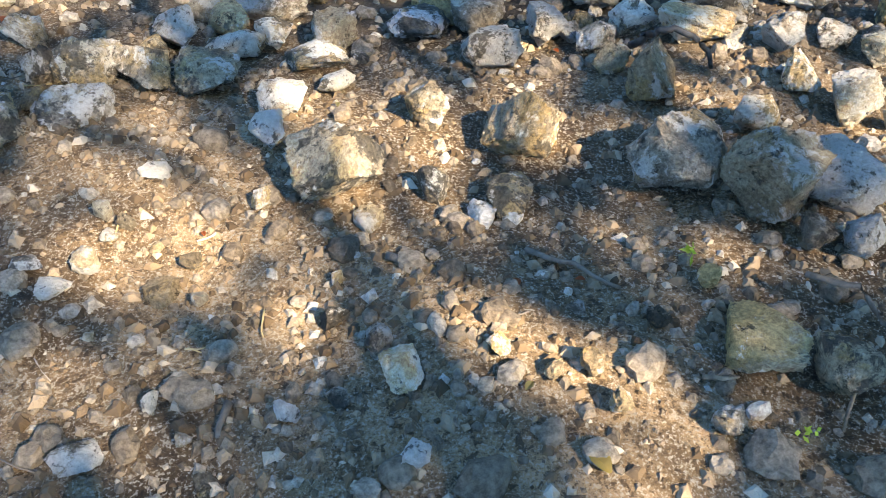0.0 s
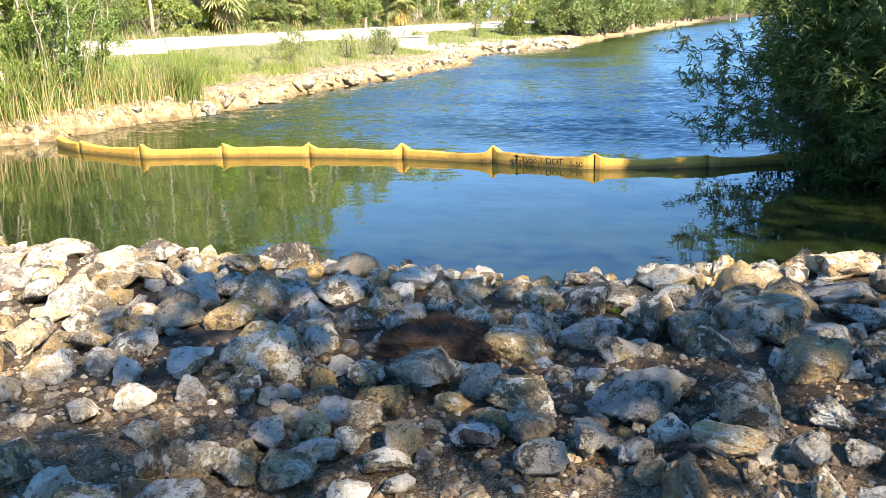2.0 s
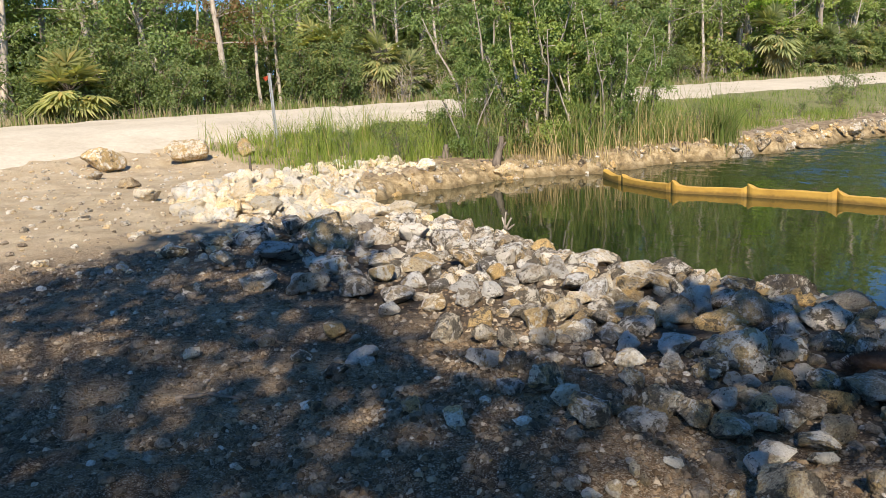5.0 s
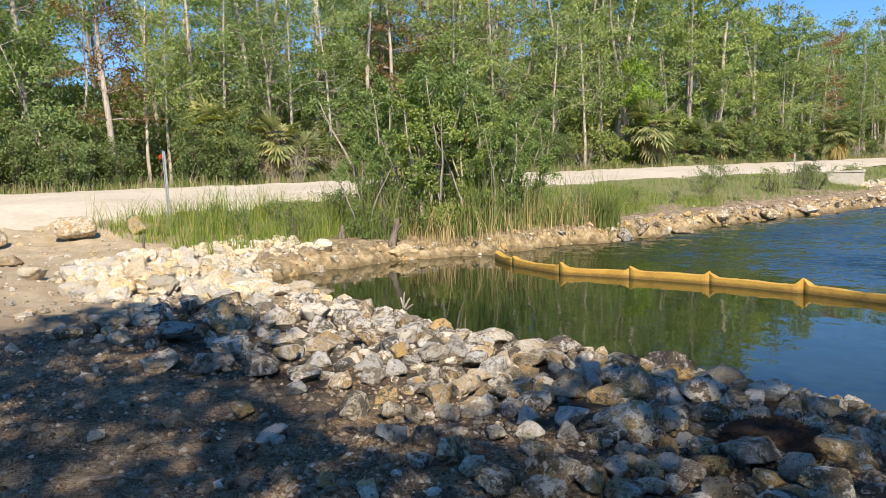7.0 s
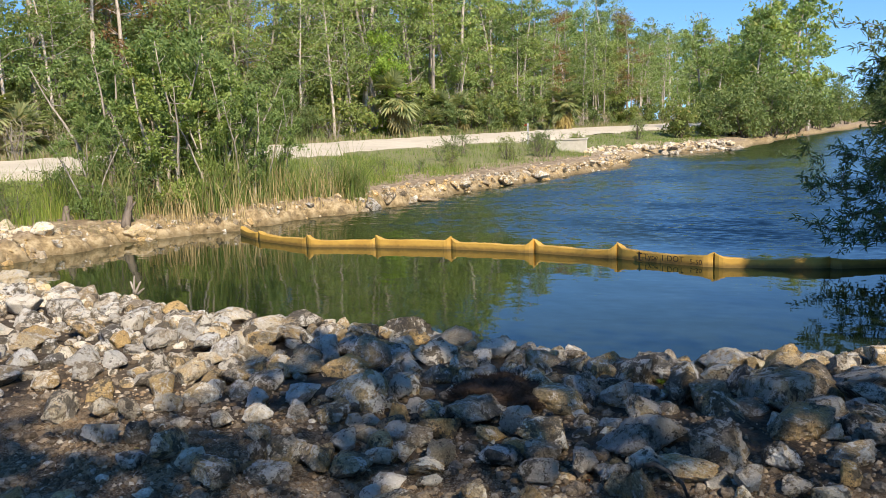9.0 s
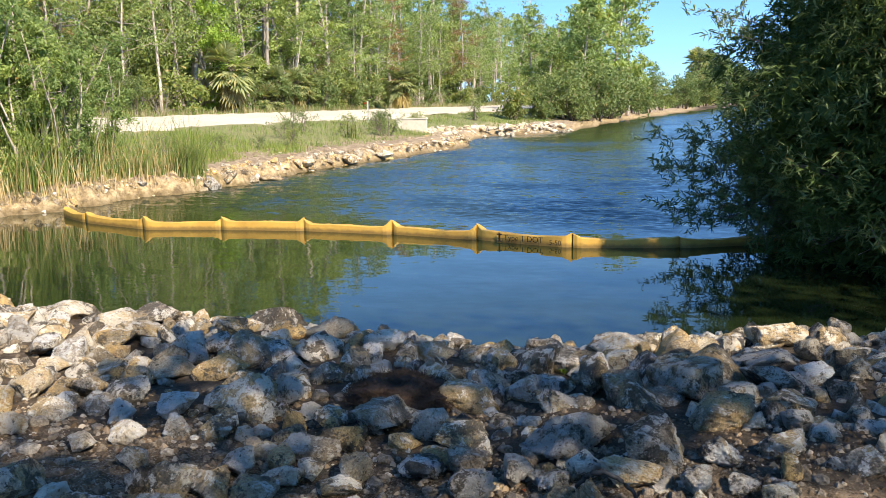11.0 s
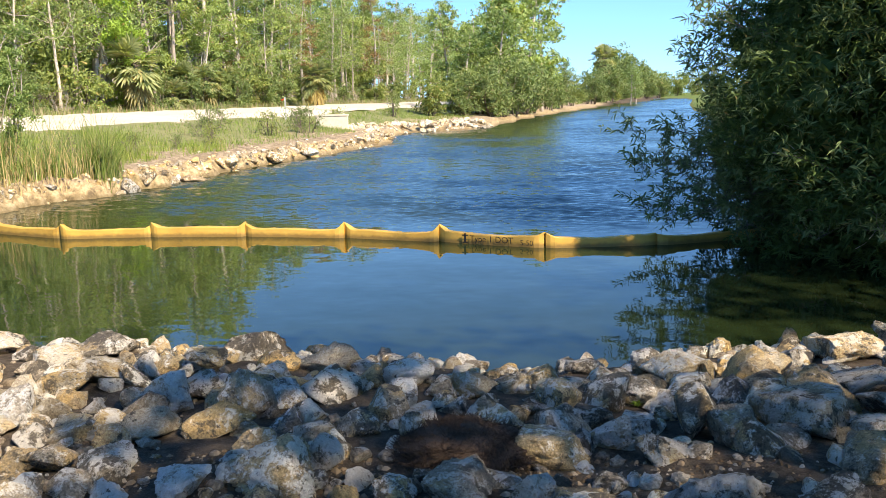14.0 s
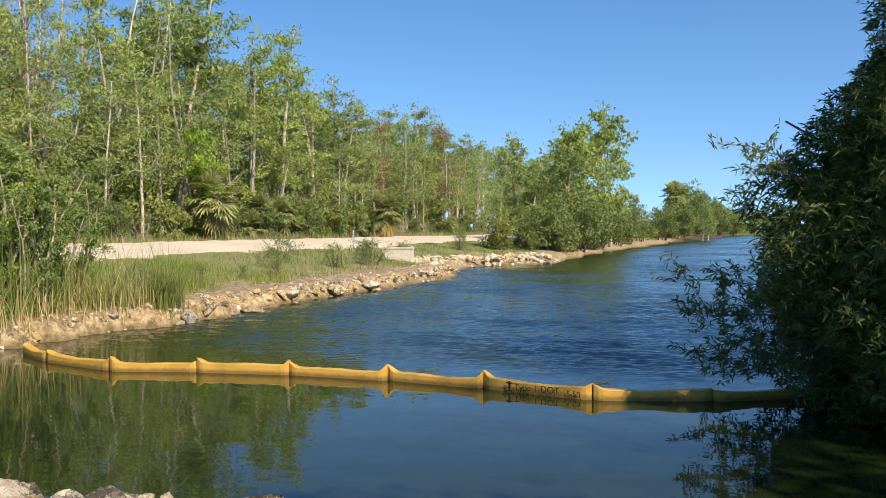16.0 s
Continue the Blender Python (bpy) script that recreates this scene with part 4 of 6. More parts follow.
boulder(-1.97, 2.02, 0.19, 0.09, turn=349, kind=35)
boulder(-3.70, 2.06, 0.18, 0.13, turn=126, kind=42, look_kind="ochre")
boulder(-3.51, 2.11, 0.09, 0.06, turn=263, kind=1, look_kind="pale")
boulder(-6.57, 2.74, 0.27, 0.19, turn=40, kind=8)
boulder(-5.47, 2.53, 0.43, 0.18, turn=177, kind=15)
boulder(-6.42, 3.31, 0.56, 0.24, turn=314, kind=22)
boulder(-3.77, 2.63, 0.19, 0.14, turn=91, kind=29)
boulder(-5.50, 3.97, 0.32, 0.19, turn=228, kind=36, look_kind="ochre")
boulder(-12.68, 13.82, 0.78, 0.53, turn=5, kind=43, look_kind="pale")
boulder(-13.43, 11.75, 0.59, 0.30, turn=142, kind=2, look_kind="pale")
boulder(-9.79, 20.35, 0.70, 0.61, turn=279, kind=9, look_kind="pale")
boulder(-9.68, 21.23, 0.48, 0.47, turn=56, kind=16, look_kind="pale")
boulder(-11.86, 15.56, 0.32, 0.27, turn=193, kind=23, look_kind="pale")
boulder(-18.75, 6.21, 1.24, 0.62, turn=330, kind=30, look_kind="far")
boulder(-18.34, 8.04, 1.11, 0.66, turn=107, kind=37, look_kind="far")
boulder(-17.89, 9.57, 0.53, 0.54, turn=244, kind=44, look_kind="far")
boulder(-7.58, 2.66, 0.40, 0.16, turn=21, kind=3)
boulder(-5.72, 1.99, 0.27, 0.14, turn=158, kind=10)
boulder(-3.98, 1.12, 0.14, 0.09, turn=295, kind=17, look_kind="pale")
boulder(-17.46, 5.48, 0.41, 0.21, turn=72, kind=24, look_kind="ochre")
boulder(-15.96, 5.64, 0.51, 0.25, turn=209, kind=31, look_kind="ochre")
boulder(-9.24, 23.16, 0.91, 0.46, turn=346, kind=38, look_kind="pale")
boulder(-9.01, 26.16, 0.50, 0.37, turn=123, kind=45, look_kind="pale")
boulder(-8.34, 29.03, 0.87, 0.44, turn=260, kind=4, look_kind="pale")
boulder(-7.66, 31.56, 0.65, 0.36, turn=37, kind=11, look_kind="pale")
boulder(-3.28, 5.85, 0.45, 0.22, turn=174, kind=18)
boulder(-5.10, 4.19, 0.38, 0.19, turn=311, kind=25, look_kind="ochre")
boulder(-7.29, 4.55, 0.80, 0.40, turn=88, kind=32)
boulder(-9.17, 7.38, 0.50, 0.27, turn=225, kind=39, look_kind="pale")
boulder(-5.96, 5.99, 0.34, 0.17, turn=2, kind=46)
boulder(-6.38, 5.19, 0.46, 0.26, turn=139, kind=5)
boulder(-13.39, 7.73, 0.50, 0.34, turn=276, kind=12, look_kind="pale")
boulder(-11.85, 5.98, 0.50, 0.34, turn=53, kind=19, look_kind="pale")
boulder(-11.87, 4.88, 0.50, 0.34, turn=190, kind=26, look_kind="pale")
boulder(-12.63, 8.81, 0.50, 0.34, turn=327, kind=33, look_kind="pale")
boulder(-10.65, 6.44, 0.50, 0.34, turn=104, kind=40, look_kind="pale")
boulder(-9.51, 5.03, 0.50, 0.34, turn=241, kind=47, look_kind="pale")
boulder(-9.90, 4.63, 0.50, 0.33, turn=18, kind=6, look_kind="pale")
boulder(-9.59, 7.02, 0.50, 0.27, turn=155, kind=13, look_kind="pale")
boulder(-13.36, 6.02, 0.50, 0.33, turn=292, kind=20, look_kind="pale")
boulder(-12.07, 6.68, 0.50, 0.31, turn=69, kind=27, look_kind="pale")
boulder(-12.93, 4.68, 0.50, 0.28, turn=206, kind=34, look_kind="pale")
boulder(-8.01, 4.54, 0.50, 0.25, turn=343, kind=41)
boulder(-7.51, 3.63, 0.52, 0.26, turn=120, kind=0)
boulder(-7.60, 3.18, 0.45, 0.23, turn=257, kind=7)
boulder(-3.08, 3.40, 0.25, 0.12, turn=34, kind=14)
riprap = tagged(new("riprap"), "bank of tumbled limestone rubble above the water", "riprap", kind="structure")


def band_width(x):
    return float(np.interp(x, [-19, -15, -11, -8, -5, -3, -1, 1, 4], [1.5, 4.0, 4.3, 4.5, 4.4, 4.0, 4.1, 4.3, 4.4]))


rr = np.random.default_rng(21)
taken = np.zeros((6000, 3))
made_parts, rubble = 0, {False: [], True: []}
taken[:len(placed)] = placed
tries = [(rr.uniform(-18.5, 5.0), rr.uniform(1.5, 12.0), rr.random(), rr.random()) for _ in range(30000)]
tries_d = shore_distance([t[0] for t in tries], [t[1] for t in tries])
for size_lo, size_hi, wanted in ((0.22, 0.36, 260), (0.14, 0.22, 560), (0.08, 0.14, 560), (0.04, 0.08, 500)):
    made = 0
    for (x, y, a, c), d in zip(tries, tries_d):
        if made >= wanted:
            break
        if not 0.0 < d < band_width(x) or (y > 9.9 and x > -13.5) or (x > 3.9 and y > 8.2):
            continue
        u = d / band_width(x)
        if u > 0.55 and a < (u - 0.55) * 2.6:
            continue
        s = size_lo + (size_hi - size_lo) * c
        if (u > 0.6 and s > 0.26) or (d < 1.0 and s > 0.22):
            continue
        pack = 0.32 if s > 0.14 else 0.45
        if ((x - taken[:len(placed), 0]) ** 2 + (y - taken[:len(placed), 1]) ** 2 < (pack * s + 0.66 * taken[:len(placed), 2]) ** 2).any():
            continue
        taken[len(placed)] = (x, y, pack * s)
        placed.append((x, y, pack * s))
        pale = x < -9.2 + 1.5 * math.sin(y * 2.0)
        near = made_parts < 300 and -3.4 < x < 3.0 and s > 0.13
        pool = (STONES_PALE if pale else STONES) if s > (0.13 if near else 0.2) else (PEBBLES_PALE if pale else PEBBLES)
        hh = s * (0.55 + 0.4 * c)
        mat = Matrix.Translation((x, y, ground_at(x, y) + hh * (0.2 if u < 0.5 else 0.06))) @ Euler((rr.normal() * 0.35, rr.normal() * 0.35, rr.uniform(0, 6.28))).to_matrix().to_4x4() @ Matrix.Diagonal((s * 0.66, s * 0.55, hh * 0.62, 1))
        me = pool[int(a * 997) % len(pool)]
        if near:
            ob = new("stone", me)
            ob.parent = riprap
            ob.matrix_basis = mat
            made_parts += 1
        else:
            rubble[pale].append((me, mat))
        made += 1


# heap of fresh pale rock at the head of the bank
hp = np.random.default_rng(23)
for i in range(620):
    f, g = hp.random(), hp.random()
    x = (1 - f) * ((1 - g) * -8.4 + g * -10.4) + f * ((1 - g) * -11.6 + g * -13.8)
    y = (1 - f) * ((1 - g) * 5.6 + g * 4.1) + f * ((1 - g) * 8.3 + g * 6.0)
    if float(shore_distance(x, y)) < -0.1:
        continue
    s = 0.12 + 0.36 * hp.random() ** 1.5
    rise = 0.5 * math.sin(math.pi * f) * math.sin(math.pi * g) * hp.random()
    mat = Matrix.Translation((x, y, ground_at(x, y) + 0.12 * s + rise)) @ Euler((hp.normal() * 0.5, hp.normal() * 0.5, hp.uniform(0, 6.28))).to_matrix().to_4x4() @ Matrix.Diagonal((s * 0.64, s * 0.54, s * 0.44, 1))
    rubble[True].append((STONES_FRESH[i % 6] if s > 0.3 else PEBBLES_PALE[i % 6], mat))


def joined(name, items, mat):
    """Many placed meshes as one."""
    verts, faces, base = [], [], 0
    for me, m in items:
        co = np.empty(len(me.vertices) * 3)
        me.vertices.foreach_get("co", co)
        co = co.reshape(-1, 3) @ np.array(m.to_3x3()).T + np.array(m.translation)
        fa = np.empty(len(me.loops), int)
        me.loops.foreach_get("vertex_index", fa)
        verts.append(co)
        faces.append(fa.reshape(-1, 3) + base)
        base += len(co)
    return mesh_from(name, np.concatenate(verts), np.concatenate(faces), mat, False)


tagged(new("rubble", joined("rubble", rubble[False], M_ROCK)), "grey limestone rubble between the boulders", "rubble", kind="stuff")
tagged(new("rubble", joined("rubble", rubble[True], M_ROCK_FRESH)), "pale sunlit limestone rubble on the bank", "rubble", kind="stuff")


def scatter_stones(name, label, n, area, size, mats, seed, keep=None, flat=0.65, power=2.2):
    """Many small stones joined into one mesh."""
    rng = np.random.default_rng(seed)
    src = []
    for i in range(6):
        bm = bmesh.new()
        if size[0] < 0.01:
            bmesh.ops.create_cone(bm, cap_ends=False, segments=4, radius1=1.0, radius2=0.35, depth=1.0)
            bmesh.ops.holes_fill(bm, edges=bm.edges[:], sides=4)
            bmesh.ops.triangulate(bm, faces=bm.faces[:])
        else:
            bmesh.ops.create_icosphere(bm, subdivisions=2, radius=1.0)
        bm.verts.ensure_lookup_table()
        bm.verts.index_update()
        co = np.array([tuple(v.co) for v in bm.verts]) * (1 + (0.22 if size[0] < 0.01 else 0.13) * rng.normal(size=(len(bm.verts), 1)))
        fa = np.array([[v.index for v in f.verts] for f in bm.faces])
        bm.free()
        src.append((co, fa))
    (x0, x1), (y0, y1) = area
    x, y = rng.uniform(x0, x1, n), rng.uniform(y0, y1, n)
    if keep is not None:
        ok = keep(x, y, rng)
        x, y = x[ok], y[ok]
    z = height(x, y)
    s = size[0] * (size[1] / size[0]) ** (rng.random(len(x)) ** power)
    verts, faces, base = [], [], 0
    for i in range(len(x)):
        co, fa = src[i % 6]
        w = rng.uniform(0, 6.28)
        c, sn = math.cos(w), math.sin(w)
        p = co * s[i] * np.array([1.0, rng.uniform(0.6, 0.95), flat])
        p = np.stack([c * p[:, 0] - sn * p[:, 1] + x[i], sn * p[:, 0] + c * p[:, 1] + y[i], p[:, 2] + z[i] + s[i] * 0.2], 1)
        verts.append(p)
        faces.append(fa + base)
        base += len(co)
    ob = new(name, mesh_from(name, np.concatenate(verts), np.concatenate(faces), mats))
    return tagged(ob, label, "gravel", kind="stuff")


# ---- trees ----
def tree_thing(name, label, category, group, trunk_me, crown_me, extra=()):
    t = tagged(new(name), label, category, group)
    part("trunk", trunk_me, None, t)
    part("crown", crown_me, None, t)
    for n, me in extra:
        part(n, me, None, t)
    return t


def cypress(seed, tall=15.0, leafm=None, density=1.0, leaf=(0.4, 0.18), girth=0.2, first=0.28):
    """A bald cypress: straight pale trunk, uneven layered limbs with feathery leaf sprays."""
    rng = np.random.default_rng(seed)
    trunk = wander(rng, (0, 0, -0.3), (rng.normal() * 0.03, rng.normal() * 0.03, 1), tall, girth, 0.03, 12, 0.035)
    paths, cent, rad = [trunk], [], []
    for i in range(30):
        f = rng.uniform(first, 0.98)
        j = int(f * 12)
        p, r = trunk[min(j, 12)]
        w = rng.uniform(0, 6.28)
        ln = (0.55 + 0.5 * math.sin(math.pi * min(1.0, (f - first) / (1.0 - first)) ** 0.8)) * rng.uniform(1.3, 3.1)
        limb = wander(rng, p, (math.cos(w), math.sin(w), rng.uniform(0.15, 0.8)), ln, max(0.02, r * 0.35), 0.008, 4, 0.2)
        paths.append(limb)
        for k in (2, 3, 4):
            cent.append(limb[k][0])
            rad.append(rng.uniform(0.35, 0.75))
        if rng.random() < 0.5:
            q = limb[2][0]
            side = wander(rng, q, (math.cos(w + 1), math.sin(w + 1), 0.3), ln * 0.5, 0.012, 0.005, 3, 0.2)
            paths.append(side)
            cent.append(side[3][0])
            rad.append(rng.uniform(0.3, 0.6))
    for k in (10, 11, 12, 12):
        cent.append(tuple(Vector(trunk[k][0]) + Vector(rng.normal(size=3) * 0.25)))
        rad.append(rng.uniform(0.6, 0.95))
    pts = blob_points(rng, cent, rad, int(2000 * density), 0.5)
    v, f = leaves(pts, leaf[0], leaf[1], rng, 0.15, None, True)
    tv, tf = tubes(paths[:1], 7)
    lv, lf = tubes(paths[1:], 3)
    tf, tv = tf + [tuple(q + len(tv) for q in g) for g in lf], tv + lv
    return mesh_from("trunk", tv, tf, M_BARK, True), mesh_from("crown", v, f, leafm or M_CYPRESS)


def broadleaf(seed, tall=5.0, spread=1.8, stems=4, leafm=None, n=3800, leaf=(0.15, 0.07), low=0.15, bark=None, tri=1.0):
    """A many-stemmed shrub or small tree."""
    rng = np.random.default_rng(seed)
    paths, cent, rad = [], [], []
    for s in range(stems):
        w = rng.uniform(0, 6.28)
        lean = rng.uniform(0.05, 0.5) if stems != 4 else rng.uniform(0.02, 0.16)
        h = tall * rng.uniform(0.7, 1.0)
        stem = wander(rng, (0.25 * math.cos(w), 0.25 * math.sin(w), -0.2), (lean * math.cos(w), lean * math.sin(w), 1), h, 0.02 + 0.012 * tall, 0.01, 8, 0.09)
        paths.append(stem)
        for i in range(9 if tri < 1.9 else 6):
            j = int(rng.integers(max(1, int(8 * low)), 9))
            p, r = stem[j]
            a = rng.uniform(0, 6.28)
            limb = wander(rng, p, (math.cos(a), math.sin(a), rng.uniform(0.1, 0.9)), spread * rng.uniform(0.3, 0.9), max(r * 0.5, 0.008), 0.004, 3, 0.25)
            paths.append(limb)
            cent += [limb[2][0], limb[3][0]]
            rad += [rng.uniform(0.25, 0.5) * spread * 0.55, rng.uniform(0.25, 0.5) * spread * 0.55]
    pts = blob_points(rng, cent, rad, n, 0.8)
    pts = pts[pts[:, 2] > 0.02]
    v, f = leaves(pts, leaf[0] * tri, leaf[1] * tri, rng, 0.2, None, tri > 1)
    tv, tf = tubes(paths, 5 if tri == 1 else 3)
    return mesh_from("trunk", tv, tf, bark or M_BARK_DARK, True), mesh_from("crown", v, f, leafm or M_SHRUB)


def fan(rng, base, way, size, droop):
    """One fan frond: a stalk and its pleated leaflets."""
    way = Vector(way).normalized()
    stalk = [(tuple(base), 0.02)]
    p = Vector(base)
    for i in range(3):
        p = p + way * size * 0.33
        way = (way - Vector((0, 0, droop * 0.25))).normalized()
        stalk.append((tuple(p), 0.014))
    side = way.cross(Vector((0, 0, 1))).normalized()
    up = side.cross(way)
    verts, faces = [], []
    for k in range(17):
        a = radians(-115 + 230 * k / 16)
        d = (way * math.cos(a) + side * math.sin(a) + up * 0.12 * (k % 2)).normalized()
        ln = size * (0.75 + 0.25 * math.cos(a)) * rng.uniform(0.85, 1.1)
        w = d.cross(up).normalized() * 0.085 * size
        tip = p + d * ln - Vector((0, 0, 0.25 * ln * (0.4 + droop)))
        mid = p + d * ln * 0.5 - Vector((0, 0, 0.04 * ln))
        b = len(verts)
        verts += [tuple(p), tuple(mid + w), tuple(tip), tuple(mid - w)]
        faces.append((b, b + 1, b + 2, b + 3))
    return stalk, verts, faces


def palm(seed, tall=3.0, size=0.8):
    """A cabbage palm: round head of fans and a skirt of dead fronds."""
    rng = np.random.default_rng(seed)
    trunk = wander(rng, (0, 0, -0.2), (0.05, 0.02, 1), tall, 0.2, 0.16, 6, 0.04)
    top = Vector(trunk[-1][0])
    paths, gv, gf, dv, df = [trunk], [], [], [], []
    for i in range(60):
        w = i * 2.4 + rng.normal() * 0.25
        dead = i % 5 == 0
        lift = rng.uniform(-2.6, -0.9) if dead else math.tan(rng.uniform(-0.75, 1.35))
        stalk, v, f = fan(rng, top + Vector((0, 0, rng.uniform(-0.5, -0.2) if dead else rng.uniform(-0.25, 0.1))), (math.cos(w), math.sin(w), lift), size * rng.uniform(0.7, 1.15), 0.9 if dead else 0.45)
        paths.append(stalk)
        v_to, f_to = (dv, df) if dead else (gv, gf)
        b = len(v_to)
        v_to += v
        f_to += [tuple(q + b for q in ff) for ff in f]
    tv, tf = tubes(paths, 4)
    return mesh_from("trunk", tv, tf, M_BARK_DARK, True), mesh_from("crown", gv, gf, M_PALM), mesh_from("dead_fronds", dv, df, M_PALM_DRY)


fr = np.random.default_rng(5)


def put(proto, x, y, size, turn, z=None, first={}):
    m = Matrix.Translation((x, y, ground_at(x, y) if z is None else z)) @ Matrix.Rotation(turn, 4, "Z")
    if proto.name not in first:
        first[proto.name] = True
        ob = proto
        ob.matrix_basis = m
    else:
        ob = copy_thing(proto, m)
    ob.scale = (size, size, size * fr.uniform(0.92, 1.08))
    return ob


FOREST = "trees of the wood behind the road"
CYP = [tree_thing("cypress_tree", "tall bald cypress with a pale trunk and light green sprays", "tree", FOREST, *cypress(10 + i, 15.0, M_CYPRESS, 1.3, (0.36, 0.13))) for i in range(5)]
NEAR = [tree_thing("cypress_tree", "tall bald cypress with a pale trunk and light green sprays", "tree", FOREST, *cypress(20 + i, 15.0, M_CYPRESS, 3.4, (0.20, 0.075))) for i in range(4)]
RUST = tree_thing("cypress_tree", "tall cypress with a rust-brown crown behind the road", "tree", FOREST, *cypress(31, 15, M_RUST, 1.6, (0.24, 0.1)))
BARE = tree_thing("bare_tree", "half-bare tree with pale grey trunk and few leaves", "tree", FOREST, *cypress(33, 15, M_CYPRESS, 0.3, (0.24, 0.1)))
SLIM = [tree_thing("slender_tree", "slender pale-stemmed tree with a thin feathery crown", "tree", FOREST, *cypress(36 + i, 10.5, M_CYPRESS, 0.9, (0.22, 0.09), 0.11, 0.4)) for i in range(2)]
SHR = [tree_thing("shrub", "dense dark green broadleaf shrub at the wood's edge", "shrub", "undergrowth of the wood", *broadleaf(50 + i, 4.6, 2.2, 5, M_SHRUB, 1500, tri=2.7)) for i in range(3)]
SHN = [tree_thing("shrub", "dense green broadleaf shrub beside the sand road", "shrub", "undergrowth of the wood", *broadleaf(150 + i, 4.6, 2.2, 5, M_SHRUB, 4600, tri=1.35)) for i in range(3)]
BRI = tree_thing("small_tree", "bright green bushy young tree beside the road", "tree", FOREST, *broadleaf(60, 6.0, 1.7, 4, M_BRIGHT, 5200, (0.16, 0.08), 0.05, tri=1.4))
GRY = tree_thing("shrub", "grey-brown twiggy half-leafless thicket shrub", "shrub", "undergrowth of the wood", *broadleaf(63, 3.2, 1.7, 8, M_DRY, 1500, (0.10, 0.03), 0.1, M_BARK))


def palm_thing(seed, tall, label):
    t, c, d = palm(seed, tall)
    return tree_thing("palm_tree", label, "palm", FOREST, t, c, (("dead_fronds", d),))


PAL = [palm_thing(70, 2.3, "cabbage palm with green fans and hanging brown fronds"), palm_thing(71, 1.2, "low cabbage palm with yellowing fans")]

TALLS = [tree_thing("broadleaf_tree", "leafy green tree in the wood", "tree", FOREST, *broadleaf(56 + i, 8.5, 2.6, 3, (M_SHRUB, M_CYPRESS)[i], 7500, (0.14, 0.075), 0.25, M_BARK, tri=1.25)) for i in range(2)]

# wood behind the road: edge thicket first, tall trees behind
y = -6.0
while y < 230:
    step = 1.5 if y < 75 else 2.2 if y < 125 else 6.0
    for row, (u0, p_tall) in enumerate(((-31.0, 0.0), (-33.0, 0.45), (-35.2, 0.75), (-38.0, 0.75), (-42.0, 0.8), (-48, 0.7))):
        if (row >= 3 and fr.random() < (0.36 if y < 35 else 0.2)) or (row < 2 and fr.random() < 0.2):
            continue
        yy = y + fr.uniform(-0.8, 0.8)
        u = u0 + fr.uniform(-1.0, 1.0)
        x = u + 0.18 * (yy - 20)
        r = fr.random()
        grow = np.interp(yy, [20, 30, 44, 56, 70, 76, 90, 130, 170], [1.08, 1.06, 1.08, 1.18, 1.24, 1.08, 0.95, 1.1, 1.2])
        if fr.random() < p_tall:
            proto = RUST if r < 0.05 else SLIM[int(fr.integers(0, 2))] if row < 2 and r < 0.8 else BARE if r < (0.9 if row < 2 else 0.36 if yy < 70 else 0.06) else NEAR[int(fr.integers(0, 4))] if yy < 46 and row < 5 else CYP[int(fr.integers(0, 5))]
            put(proto, x, yy, grow * fr.uniform(0.8, 1.12), fr.uniform(0, 6.28))
        elif row == 0:
            proto = GRY if r < 0.2 else (SHN if yy < 46 else SHR)[int(fr.integers(0, 3))] if r < 0.84 else PAL[int(fr.integers(0, 2))]
            put(proto, x, yy, fr.uniform(0.45, 0.8), fr.uniform(0, 6.28))
        else:
            proto = GRY if r < 0.1 else TALLS[int(fr.integers(0, 2))] if row >= 4 else (SHN if yy < 46 else SHR)[int(fr.integers(0, 3))] if r < 0.68 else TALLS[int(fr.integers(0, 2))] if r < 0.84 else PAL[int(fr.integers(0, 2))]
            put(proto, x, yy, fr.uniform(0.7, 1.1) * (1.25 if row >= 4 else 1.0), fr.uniform(0, 6.28))
    y += step

# thick growth deep in the wood
y = -6.0
while y < 150:
    for u in (-53.0,):
        yy = y + fr.uniform(-1.2, 1.2)
        put(SHR[int(fr.integers(0, 3))], u + fr.uniform(-1, 1) + 0.18 * (yy - 20), yy, fr.uniform(1.3, 1.8), fr.uniform(0, 6.28))
    y += 2.0

def leafy_mass(name, rng, clumps, per, leaf, mat, out_from=None, droop=0.5):
    """Leaves round clump centres (point, radius)."""
    pts = blob_points(rng, [c for c, _ in clumps], [r for _, r in clumps], per, 0.9)
    out = None
    if out_from is not None:
        out = pts - np.asarray(out_from)
        out /= np.linalg.norm(out, axis=1, keepdims=True) + 1e-9
    v, f = leaves(pts, leaf[0], leaf[1], rng, droop, out)
    return mesh_from(name, v, f, mat)


# named trees of the wood and of the far bank
put(BRI, -24.7, 54.6, 1.22, 0.4)
for x, y, s in ((-23.9, 61.6, 1.05), (-23.4, 64.4, 1.15), (-22.8, 67.4, 1.0), (-22.0, 71.6, 1.05), (-31.6, 21.6, 1.35), (-30.5, 24.6, 1.0), (-16.6, 74.0, 1.2), (-24.2, 53.5, 1.4), (-30.5, 36.0, 1.2)):
    put(PAL[0], x, y, s, x)
for x, y, s in ((-30.2, 25.8, 1.15), (-32.8, 10.6, 1.2), (-24.2, 60.0, 1.0), (-21.4, 75.0, 1.0), (-20.8, 78.4, 1.0)):
    put(PAL[1], x, y, s, y)
FAR_TREES = "trees on the far canal bank"
